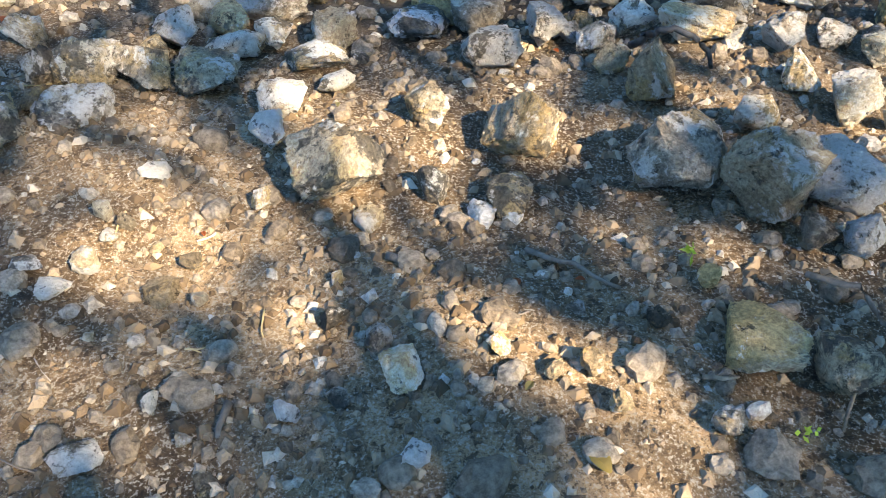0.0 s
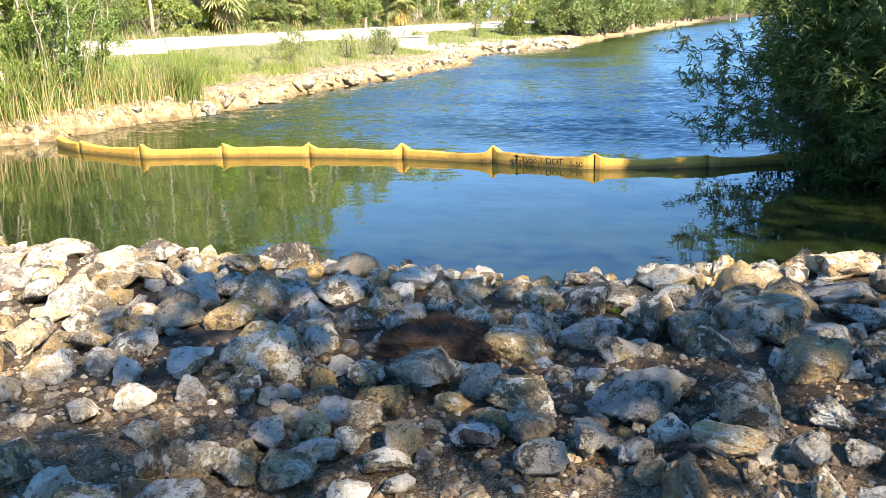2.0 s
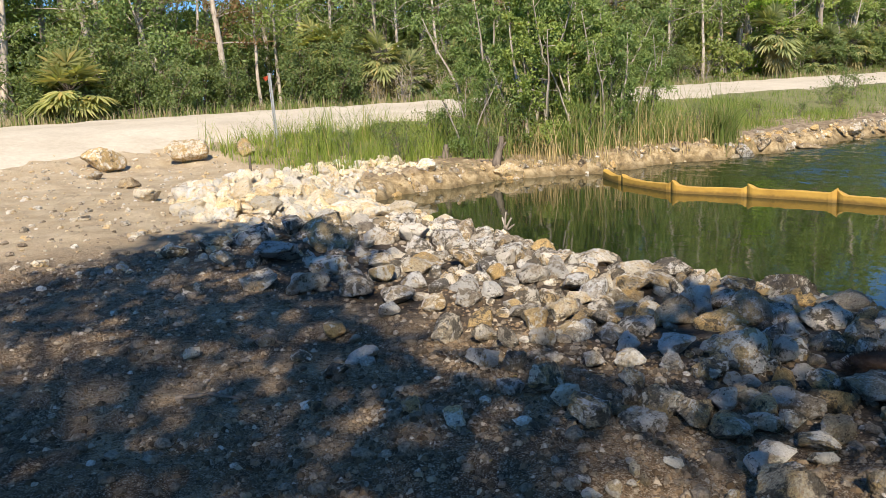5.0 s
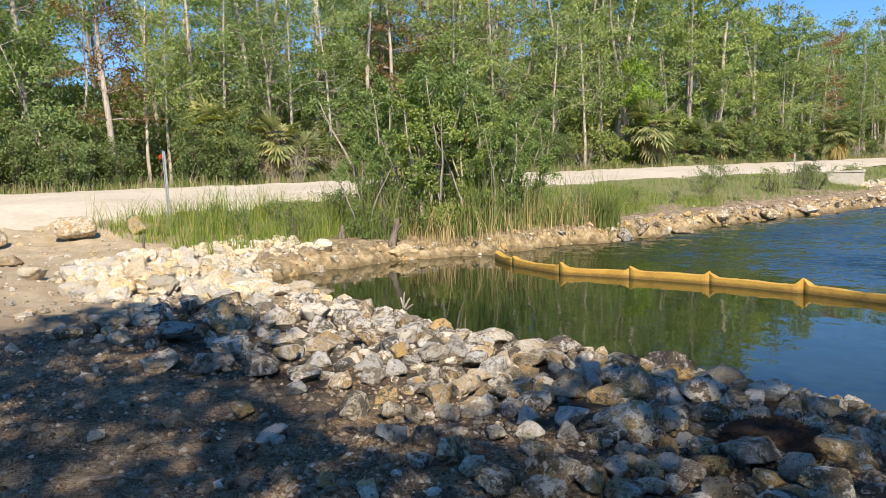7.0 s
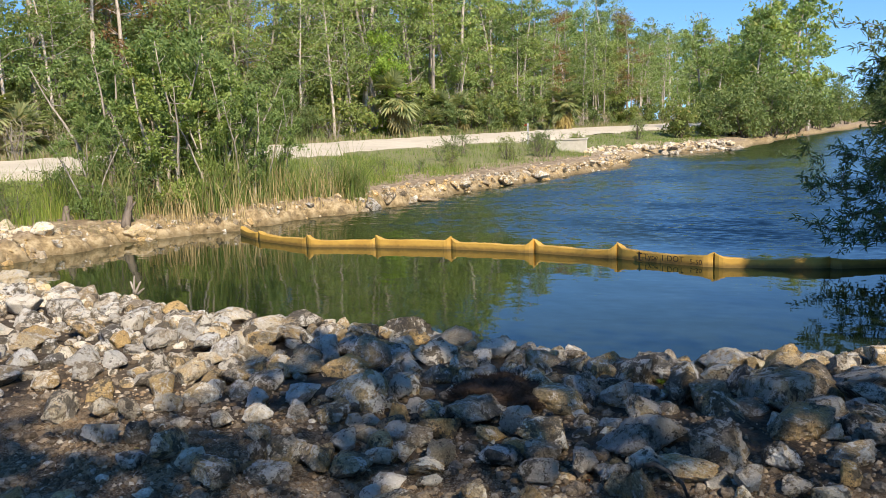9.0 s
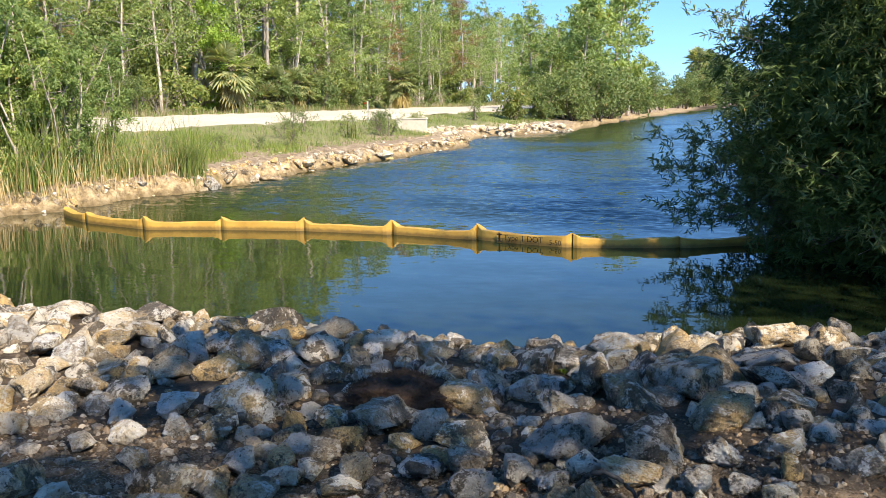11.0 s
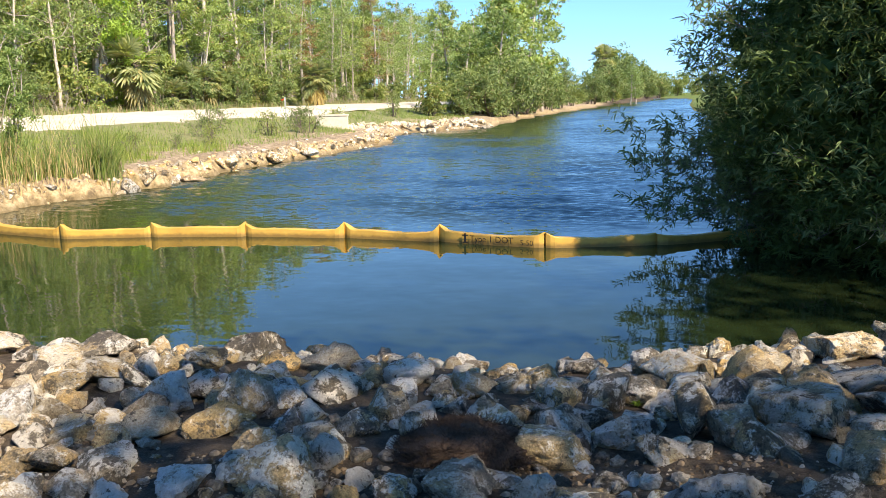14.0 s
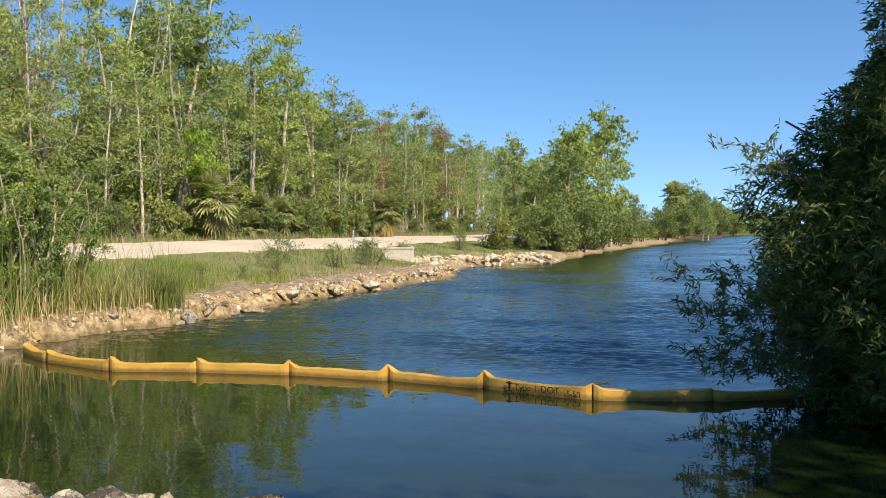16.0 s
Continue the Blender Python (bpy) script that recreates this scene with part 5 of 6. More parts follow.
BANKT = tree_thing("cypress_tree", "feathery light green cypress on the canal bank", "tree", FAR_TREES, *cypress(81, 11.0, M_CYPRESS, 1.1))
BANKS = tree_thing("shrub", "rounded green shrub on the canal bank", "shrub", FAR_TREES, *broadleaf(82, 4.0, 2.4, 7, M_SHRUB, 3600, (0.2, 0.09), 0.0, tri=1.7))
for x, y, s in ((-0.6, 76.0, 0.9), (0.7, 83.0, 1.1), (-1.8, 79.0, 0.85), (2.9, 89.0, 1.3), (4.8, 97.0, 1.25), (1.6, 86.0, 1.2), (-0.5, 84.0, 1.1), (-5.0, 82.0, 0.9), (-3.4, 74.0, 0.7), (6.5, 104.0, 0.7), (27.0, 172.0, 0.85), (29.5, 180.0, 0.8), (10.0, 124.0, 0.6)):
    put(BANKT, x, y, s, x * 2.0)
for x, y, s in ((-0.9, 71.0, 0.9), (0.2, 74.0, 1.0), (1.2, 79.0, 1.1), (2.4, 85.0, 1.1), (3.6, 92.0, 1.0), (5.8, 102.0, 1.0), (8.2, 113, 1.0), (-3.4, 69.0, 0.8), (-5.6, 66.0, 0.7), (11, 127, 1.0), (15.0, 143.0, 1.0), (-2.0, 75, 1.2), (0.6, 88, 1.3),
                (20.0, 165.0, 1.2), (25.0, 185.0, 1.2), (30.5, 208.0, 1.3), (38, 235, 1.4), (47, 265, 1.6), (57, 298, 1.8), (66, 335, 2.0), (74, 348, 2.1), (82, 353, 2.2), (90, 353, 2.2)):
    put(BANKS, x, y, s, y)
TALL_PALM = palm_thing(72, 4.2, "tall cabbage palm with a shaggy brown skirt on the far bank")
put(TALL_PALM, 23.6, 187.0, 2.3, 1.0)
for x, y, s in ((21.0, 182.0, 1.1), (25.5, 196.0, 1.4), (27.5, 207.0, 2.3), (31.0, 224.0, 2.6), (35.0, 242.0, 2.9), (38.5, 256.0, 2.7), (43.0, 272.0, 2.5), (49.0, 292.0, 2.3), (56.0, 318.0, 2.2), (17.0, 150.0, 1.3), (21.0, 166.0, 1.5)):
    put(BANKS, x, y, s, x * 2.0)

# slender saplings in the reeds
SAP = tree_thing("sapling", "slender pale-stemmed sapling among the reeds", "sapling", "saplings in the reeds", *broadleaf(90, 5.0, 1.0, 4, M_SAPLING, 6200, (0.095, 0.05), 0.2, M_BARK, tri=1.2))
for x, y, s, w in ((-14.0, 16.1, 1.05, 0), (-13.2, 15.6, 0.95, 2), (-14.6, 15.0, 0.9, 4), (-12.7, 16.6, 0.85, 1), (-13.6, 17.4, 1.0, 3), (-12.0, 17.2, 0.7, 5), (-15.2, 16.4, 0.8, 1.5), (-12.3, 18.2, 0.7, 2.5), (-14.2, 13.9, 0.55, 0.7), (-13.3, 18.6, 0.95, 0.9), (-13.9, 17.0, 1.1, 5.2), (-12.9, 17.6, 0.9, 3.7), (-14.6, 17.6, 1.0, 2.2), (-12.5, 19.6, 0.75, 4.4), (-14.9, 18.6, 0.9, 0.3)):
    put(SAP, x, y, s, w)
BUSHLET = tree_thing("shrub", "small dark leafy shrub in the verge grass", "shrub", "shrubs of the verge", *broadleaf(95, 1.3, 0.8, 5, M_SHRUB, 1300, (0.08, 0.04), 0.1))
for x, y, s in ((-14.6, 14.2, 0.9), (-13.6, 13.9, 0.7), (-11.9, 25.5, 0.6), (-11.2, 31.0, 0.7), (-12.2, 33.0, 0.9), (-13.0, 36.0, 1.0), (-10.6, 37.0, 0.9), (-9.8, 40.0, 1.1), (-10.5, 42.0, 0.9), (-8.2, 60, 1.2), (-15.6, 12.9, 0.7), (-16.2, 11.6, 0.55), (-14.9, 12.2, 0.5), (-15.8, 14.6, 0.9), (-16.6, 13.2, 0.6), (-13.9, 14.9, 1.1), (-14.9, 15.6, 1.2), (-12.6, 22.4, 0.5), (-13.4, 24.0, 0.6), (-9.6, 46.8, 1.0), (-11.6, 28.4, 0.45)):
    put(BUSHLET, x, y, s, x)
# dead stumps at the eroded edge
for x, y, h in ((-13.0, 13.7, 0.8), (-14.4, 13.3, 0.45)):
    rng = np.random.default_rng(int(-x * 10))
    st = wander(rng, (0, 0, -0.1), (0.1, 0.1, 1), h, 0.13, 0.05, 5, 0.12)
    tv, tf = tubes([st, wander(rng, st[2][0], (0.5, 0.2, 0.8), h * 0.5, 0.05, 0.02, 3, 0.1), wander(rng, (0, 0, 0), (-0.8, -0.3, 0.1), 0.4, 0.06, 0.02, 3, 0.1)], 8)
    ob = new("tree_stump", mesh_from("tree_stump", tv, tf, M_BARK_DARK, True))
    ob.location = (x, y, ground_at(x, y))
    tagged(ob, "grey weathered dead stump at the eroded bank", "stump", "dead stumps on the bank")


def patchy(x, y, s=1.0):
    return 0.5 + 0.25 * np.sin(1.7 * x * s + 0.9 * y * s) + 0.25 * np.sin(2.3 * y * s - 1.1 * x * s + 1.3)


def blades(name, label, pts, tall, width, mat, seed, lean=0.25, segs=2, category="grass"):
    """Grass or reed blades, bent outwards, as one mesh."""
    rng = np.random.default_rng(seed)
    n = len(pts)
    h = (tall[0] + (tall[1] - tall[0]) * rng.random(n) ** 1.7) * (0.3 + 0.6 * patchy(pts[:, 0], pts[:, 1], 0.9) + 0.45 * patchy(pts[:, 0], pts[:, 1], 3.1))
    a, w = rng.uniform(0, 6.28, n), rng.uniform(0, 6.28, n)
    dirv = np.stack([np.cos(a), np.sin(a), 0 * a], 1) * (lean * rng.random(n) * h)[:, None]
    side = np.stack([np.cos(w), np.sin(w), 0 * w], 1) * width * rng.uniform(0.6, 1.2, (n, 1))
    rows = []
    for k in range(segs + 1):
        f = k / segs
        c = pts + dirv * (f ** 2) + np.stack([0 * a, 0 * a, h * f * (1 - 0.12 * f)], 1)
        rows += [c - side * (1 - 0.85 * f), c + side * (1 - 0.85 * f)]
    v = np.stack(rows, 1).reshape(-1, 3)
    base = np.arange(n)[:, None] * (2 * (segs + 1))
    f = np.concatenate([np.stack([base[:, 0] + 2 * k, base[:, 0] + 2 * k + 1, base[:, 0] + 2 * k + 3, base[:, 0] + 2 * k + 2], 1) for k in range(segs)])
    return tagged(new(name, mesh_from(name, v, f, mat)), label, category, kind="stuff")


def field(seed, n, u, yr, keep):
    rng = np.random.default_rng(seed)
    y = rng.uniform(*yr, n)
    x = rng.uniform(*u, n) + 0.18 * (y - 20)
    d = shore_distance(x, y)
    ok = keep(x, y, d, rng)
    x, y = x[ok], y[ok]
    return np.stack([x, y, height(x, y) - 0.02], 1)


blades("verge_grass", "low green grass on the verge below the road", field(1, 42000, (-17.6, -11.0), (16, 30), lambda x, y, d, r: (d > 1.7) & (r.random(len(x)) < patchy(x, y)) & (across(x, y) < -11.6)), (0.06, 0.46), 0.010, M_GRASS, 2, 0.7)
blades("verge_grass", "lush tall green grass by the marker post", field(21, 15000, (-17.4, -11.4), (9.0, 16.5), lambda x, y, d, r: (d > 1.5) & (r.random(len(x)) < np.clip(1.9 * patchy(x, y, 2.7) - 0.45, 0.04, 1)) & (across(x, y) < -12.0)), (0.2, 1.25), 0.01, M_GRASS, 22, 0.7, 3)
blades("verge_grass", "low green grass along the far verge", field(3, 30000, (-17.6, -11.0), (28, 70), lambda x, y, d, r: (d > 1.9) & (r.random(len(x)) < patchy(x, y, 0.6))), (0.08, 0.36), 0.014, M_GRASS, 4, 0.7)
blades("dry_grass", "dry straw-coloured grass on the verge", field(5, 2600, (-17.8, -11.0), (9.5, 45), lambda x, y, d, r: (d > 1.2) & (r.random(len(x)) < 0.7)), (0.12, 0.6), 0.006, M_DRY, 6, 0.5)
blades("dry_grass", "pale dry grass at the edge of the wood", field(7, 16000, (-32, -28.8), (-40, 140), lambda x, y, d, r: x < 1e9), (0.25, 0.8), 0.02, M_DRY, 8, 0.4)
blades("weeds", "green weeds at the edge of the wood", field(9, 12000, (-32, -28.9), (-40, 140), lambda x, y, d, r: x < 1e9), (0.25, 0.9), 0.022, M_GRASS, 10, 0.4)
reed_keep = lambda x, y, d, r: (d > 0.5) & (r.random(len(x)) < np.clip(1.35 - 0.35 * d, 0, 1)) & (patchy(x, y) > 0.25)
blades("reeds", "tall green reeds on the eroded bank", field(11, 7000, (-15.0, -10.2), (13.6, 21.0), reed_keep), (0.5, 2.5), 0.012, M_REED, 12, 0.45, 3, "reeds")
blades("reeds", "dry brown reed stems at the bank", field(13, 1700, (-14.2, -10.2), (14.4, 21.0), lambda x, y, d, r: (d > 0.15) & (d < 2.6)), (0.5, 1.7), 0.011, M_DRY, 14, 0.5, 3, "reeds")
tuft = np.random.default_rng(15).normal(size=(620, 3)) * np.array([0.2, 0.22, 0]) + np.array([-10.4, 20.2, 0])
tuft[:, 2] = height(tuft[:, 0], tuft[:, 1])
blades("reed_tuft", "bushy reed tuft hanging over the water", tuft, (0.6, 1.4), 0.012, M_REED, 16, 0.9, 3, "reeds")
roots = field(17, 16000, (-13.0, -9.2), (12.0, 21.0), lambda x, y, d, r: (d > 0.02) & (d < 0.75) & (patchy(x, y, 1.3) > 0.45))
blades("root_mat", "grey-brown dead roots and straw on the eroded bank", roots, (0.05, 0.3), 0.006, M_DRY, 18, 1.6, 2, "dead roots")

# ---- pale stones along the eroded left bank ----
left_bank = tagged(new("bank_stones"), "pale limestone stones along the eroded bank", "stones", kind="structure")
rng = np.random.default_rng(41)
spots = []
for i in range(2600):
    y = rng.uniform(9.8, 46.0)
    x = rng.uniform(-14.0, -7.0) + 0.18 * (y - 20)
    d = float(shore_distance(x, y))
    if across(x, y) > -8.0 or not -0.02 < d < 2.1 or (d > 0.5 and rng.random() < 0.7):
        continue
    ledge = d < 0.5
    s = (0.12 + 0.45 * rng.random() ** 2.0) * (1.0 if y > 20 else 0.55) if ledge else 0.06 + 0.22 * rng.random() ** 2.6
    if any((x - a) ** 2 + (y - b) ** 2 < (0.40 * (s + c)) ** 2 for a, b, c in spots) or len(spots) > 299:
        continue
    spots.append((x, y, s))
    ob = new("stone", STONES_PALE[i % 8] if i % 5 < 2 else STONES[10 + i % 4])
    ob.parent = left_bank
    ob.matrix_basis = Matrix.Translation((x, y, ground_at(x, y) + s * (-0.16 if ledge else -0.02))) @ Euler((rng.normal() * 0.25, rng.normal() * 0.25, rng.uniform(0, 6.28))).to_matrix().to_4x4() @ Matrix.Diagonal((s * 0.66, s * 0.6, s * (0.45 if ledge else 0.38), 1))

rng = np.random.default_rng(45)
cut = []
for i in range(5200):
    y = rng.uniform(9.4, 46.0)
    x = rng.uniform(-14.4, -7.0) + 0.18 * (y - 20)
    d = float(shore_distance(x, y))
    if across(x, y) > -8.0 or not -0.05 < d < 0.75 or len(cut) > 760:
        continue
    s = 0.05 + 0.24 * rng.random() ** 2.0
    turn = Euler((rng.normal() * 0.5, rng.normal() * 0.5, rng.uniform(0, 6.28))).to_matrix().to_4x4()
    cut.append((STONES[10 + i % 4], Matrix.Translation((x, y, ground_at(x, y) - 0.06 * s)) @ turn @ Matrix.Diagonal((s * 0.66, s * 0.6, s * 0.5, 1))))
tagged(new("bank_rubble", joined("bank_rubble", cut, M_ROCK_OCHRE)), "ochre limestone rubble in the eroded bank", "rubble", kind="stuff")

# ---- culvert headwall and its apron of white stones ----
def concrete_material():
    m, nt, b = material("pale_concrete", 0.9, spec=0.2)
    pos = coords(nt, world_space=True)
    col = ramp(nt, noise_tex(nt, pos, 2.2, 6, 0.65), [(0.3, (0.42, 0.38, 0.31)), (0.7, (0.62, 0.57, 0.48))])
    nt.links.new(col, b.inputs["Base Color"])
    bump(nt, b, noise_tex(nt, pos, 18.0, 5), 0.5, 0.01)
    return m


M_CONCRETE = concrete_material()
headwall = tagged(new("culvert_headwall"), "pale concrete culvert headwall beside the white stones", "headwall")
headwall.location = (-9.6, 45.6, ground_at(-9.6, 45.6))
for name, sx, sy, sz, px, pz in (("wall", 1.8, 0.3, 0.9, 0, 0.2), ("coping", 1.9, 0.38, 0.1, 0, 0.7)):
    bm = bmesh.new()
    bmesh.ops.create_cube(bm, size=1.0, matrix=Matrix.Translation((px, 0, pz)) @ Matrix.Diagonal((sx, sy, sz, 1)))
    bmesh.ops.bevel(bm, geom=bm.edges[:], offset=0.025, segments=2, affect="EDGES")
    part(name, bm, M_CONCRETE, headwall)
apron = tagged(new("stone_apron"), "apron of white limestone stones by the culvert", "riprap", kind="structure")
rng = np.random.default_rng(43)
for i in range(210):
    y = rng.uniform(45.5, 60.0)
    d = rng.uniform(-0.2, 2.6)
    x = np.interp(y, [42, 49, 54, 58, 70], [-5.6, -7.5, -4.6, -1.2, 0.5]) - d
    s = rng.uniform(0.22, 0.5)
    ob = new("stone", STONES_PALE[i % 8])
    ob.parent = apron
    ob.matrix_basis = Matrix.Translation((x, y, max(ground_at(x, y), 0.05) + s * 0.12)) @ Euler((rng.normal() * 0.3, rng.normal() * 0.3, rng.uniform(0, 6.28))).to_matrix().to_4x4() @ Matrix.Diagonal((s * 0.66, s * 0.6, s * 0.45, 1))


# ---- marker posts ----
def metal_material():
    m, nt, b = material("galvanised_steel", 0.5, 0.7)
    col = ramp(nt, noise_tex(nt, coords(nt), 7.0, 5), [(0.3, (0.34, 0.34, 0.33)), (0.7, (0.52, 0.52, 0.5))])
    nt.links.new(col, b.inputs["Base Color"])
    return m


M_STEEL = metal_material()
M_ORANGE = material("orange_tape", 0.6)[0]
M_ORANGE.node_tree.nodes["Principled BSDF"].inputs["Base Color"].default_value = (0.62, 0.10, 0.04, 1)


def marker_post(x, y, tall, lean, label):
    p = tagged(new("marker_post"), label, "post", "marker posts by the road")
    p.matrix_basis = Matrix.Translation((x, y, ground_at(x, y))) @ Euler((0, lean, 0.5)).to_matrix().to_4x4()
    bm = bmesh.new()
    prof = [(-0.045, -0.02), (-0.025, -0.02), (-0.02, 0.012), (0.02, 0.012), (0.025, -0.02), (0.045, -0.02), (0.026, 0.022), (-0.026, 0.022)]
    lo = [bm.verts.new((a, c, -0.3)) for a, c in prof]
    hi = [bm.verts.new((a, c, tall)) for a, c in prof]
    for i in range(8):
        bm.faces.new((lo[i], lo[(i + 1) % 8], hi[(i + 1) % 8], hi[i]))
    bm.faces.new(hi)
    bm.faces.new(lo[::-1])
    part("channel", bm, M_STEEL, p)
    bm = bmesh.new()
    for k in range(2):
        vs = [bm.verts.new(c) for c in ((-0.05, 0.03, tall - 0.05), (-0.05, 0.03, tall - 0.13), (-0.16 - 0.05 * k, 0.05 + 0.06 * k, tall - 0.2), (-0.17 - 0.05 * k, 0.03, tall - 0.1))]
        bm.faces.new(vs)
    bmesh.ops.solidify(bm, geom=bm.faces[:], thickness=0.004)
    part("ribbon", bm, M_ORANGE, p, "faded orange marker ribbon")
    return p


marker_post(-17.62, 10.34, 2.0, -0.03, "thin galvanised post with an orange ribbon in the verge")
marker_post(-12.6, 47.0, 1.3, 0.02, "short steel post with orange tape by the culvert")
put(BUSHLET, -17.0, 11.4, 0.6, 1.0)

# ---- willow thicket on the near bank ----
willow = tagged(new("willow_bush"), "large dark willow bush overhanging the canal", "bush")
willow.location = (6.5, 12.0, ground_at(6.5, 12.0))
WB = Vector(willow.location)
rng = np.random.default_rng(51)


def sprays(name, rng, pts, out, leaf, per, mat, spread=0.75):
    """Star-like tufts of narrow leaves at twig ends, each tuft pointing along out."""
    n = len(pts)
    axis = out + 0.5 * rng.normal(size=(n, 3))
    axis /= np.linalg.norm(axis, axis=1, keepdims=True) + 1e-9
    d = np.repeat(axis, per, 0) + spread * rng.normal(size=(n * per, 3))
    d[:, 2] -= 0.12
    d /= np.linalg.norm(d, axis=1, keepdims=True) + 1e-9
    ln = leaf[0] * rng.uniform(0.6, 1.25, (n * per, 1))
    foot = np.repeat(pts, per, 0) + np.repeat(axis, per, 0) * rng.uniform(-0.1, 0.1, (n * per, 1))
    side = np.cross(d, rng.normal(size=(n * per, 3)))
    side /= np.linalg.norm(side, axis=1, keepdims=True) + 1e-9
    wd = leaf[1] * rng.uniform(0.7, 1.2, (n * per, 1))
    tip = foot + d * ln
    tip[:, 2] -= 0.15 * ln[:, 0]
    v = np.stack([foot, foot + d * ln * 0.45 + side * wd * 0.5, tip, foot + d * ln * 0.45 - side * wd * 0.5], 1).reshape(-1, 3)
    return mesh_from(name, v, np.arange(4 * n * per).reshape(-1, 4), mat)


def willow_radius(z, w):
    r = np.interp(z, [-0.65, 0.4, 1.0, 1.7, 2.6, 3.2, 3.7, 4.3, 5.0, 6.2, 7.4], [3.1, 3.35, 3.65, 3.78, 3.55, 3.1, 2.65, 2.45, 2.0, 1.4, 0.5])
    return r + 0.22 * np.sin(5 * w + 2.1 * z) + 0.16 * np.sin(9 * w - 3.3 * z + 1.0) + 0.10 * np.sin(4.7 * z + 3 * w)


limbs = []
for i in range(34):
    w = rng.uniform(0, 6.28)
    up = rng.uniform(0.15, 2.6)
    ln = rng.uniform(2.4, 3.6) if up < 1.2 else rng.uniform(3.5, 5.2)
    limbs.append(wander(rng, (0.5 * math.cos(w), 0.5 * math.sin(w), 0.1), (math.cos(w), math.sin(w), up), ln, 0.09, 0.015, 8, 0.14))
tv, tf = tubes(limbs, 6)
part("trunk", mesh_from("trunk", tv, tf, M_BARK_DARK, True), None, willow)
n = 16500
z = rng.uniform(-0.6, 7.4, n)
w = np.where(rng.random(n) < 0.8, rng.uniform(2.2, 6.0, n), rng.uniform(0, 6.28, n))
q = 1.03 - 0.30 * rng.random(n) ** 1.6
pts = np.stack([willow_radius(z, w) * q * np.cos(w), willow_radius(z, w) * q * np.sin(w), z], 1)
way = np.stack([np.cos(w), np.sin(w), 0.25 + 0 * w], 1)
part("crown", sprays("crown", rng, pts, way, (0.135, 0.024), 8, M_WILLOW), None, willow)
n = 28000
z = rng.uniform(-0.6, 7.4, n)
w = rng.uniform(0, 6.28, n)
q = 0.86 * rng.random(n) ** 0.4
v, f = leaves(np.stack([willow_radius(z, w) * q * np.cos(w), willow_radius(z, w) * q * np.sin(w), z], 1), 0.36, 0.26, rng, 0.2, None, True)
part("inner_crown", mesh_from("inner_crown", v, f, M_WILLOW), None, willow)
# low sprays over the barrier and loose ones at the crown's edge
limbs, ends = [], []
for x1, y1, z1, n in ((1.7, 12.75, 1.65, 8), (1.85, 12.6, 1.15, 9), (2.2, 12.5, 1.3, 9), (2.5, 12.5, 0.85, 10), (2.9, 12.4, 1.55, 9), (2.0, 12.6, 0.5, 9), (2.5, 12.2, 0.4, 9), (3.1, 11.9, 0.75, 9), (3.2, 11.7, 0.35, 8), (3.6, 10.2, 0.4, 5), (4.0, 9.4, 0.6, 5),
                      (2.45, 11.9, 3.5, 6), (2.6, 11.4, 3.15, 5)):
    root = Vector((5.0, 12.2, max(0.35, z1 * 0.6))) - WB
    tip = Vector((x1, y1, z1)) - WB
    path = []
    for k in range(9):
        f = k / 8
        p = root.lerp(tip, f) + Vector((0, 0, 0.2 * math.sin(math.pi * f))) + Vector(rng.normal(size=3) * 0.03)
        path.append((tuple(p), 0.018 * (1 - f) + 0.004))
    limbs.append(path)
    for k in range(3, 9):
        for j in range(n - 2):
            tw = wander(rng, path[k][0], (rng.normal() - 0.3, rng.normal(), rng.normal() * 0.8 + 0.1), rng.uniform(0.2, 0.5), 0.005, 0.0025, 4, 0.25)
            limbs.append(tw)
            ends += [tw[2][0], tw[3][0], tw[4][0]]
tv, tf = tubes(limbs, 4)
part("low_branch", mesh_from("low_branch", tv, tf, M_BARK_DARK, True), None, willow)
ends = np.array([c for c in ends if c[2] + WB.z > 0.1])
n = 420
z = rng.uniform(0.6, 5.6, n)
w = rng.uniform(2.9, 5.6, n)
hang = np.stack([willow_radius(z, w) * np.cos(w), willow_radius(z, w) * np.sin(w), z], 1) * np.array([1.04, 1.04, 1.0])
hang = (hang[:, None, :] + rng.normal(size=(n, 3, 3)) * 0.07).reshape(-1, 3)
ends = np.concatenate([ends, hang])
part("leaf_spray", sprays("leaf_spray", rng, ends, np.tile((-0.4, -0.1, 0.25), (len(ends), 1)), (0.13, 0.025), 8, M_WILLOW_LIT), None, willow, "grey-green narrow willow leaves over the water")
dead = []
for k in range(5):
    a = Vector((4.7, 10.6 + 0.12 * k, 0.75 + 0.12 * k)) - WB
    dead.append(wander(rng, tuple(a), (-1.0, -0.25 + 0.1 * k, 0.12 * (k - 1)), 1.1 + 0.12 * k, 0.010, 0.003, 6, 0.12))
tv, tf = tubes(dead, 5)
part("dead_branch", mesh_from("dead_branch", tv, tf, M_BARK, True), None, willow, "bare pale dead twigs")

# unseen near-bank trees, added beside and behind the willow to shade it
for x, y, sc in ((12.8, 9.6, 1.25), (12.5, 11.5, 1.3), (13.5, 15.5, 1.3), (15.5, 20.0, 1.3), (14.5, 7.5, 1.6), (15.5, 12.0, 1.5), (12.8, 7.6, 1.6), (13.4, 9.6, 1.5), (15.0, 5.6, 1.6), (16.5, 9.0, 1.7), (17.5, 4.0, 1.7), (11.0, 9.4, 1.2)):
    put(TALLS[0], x, y, sc, x)

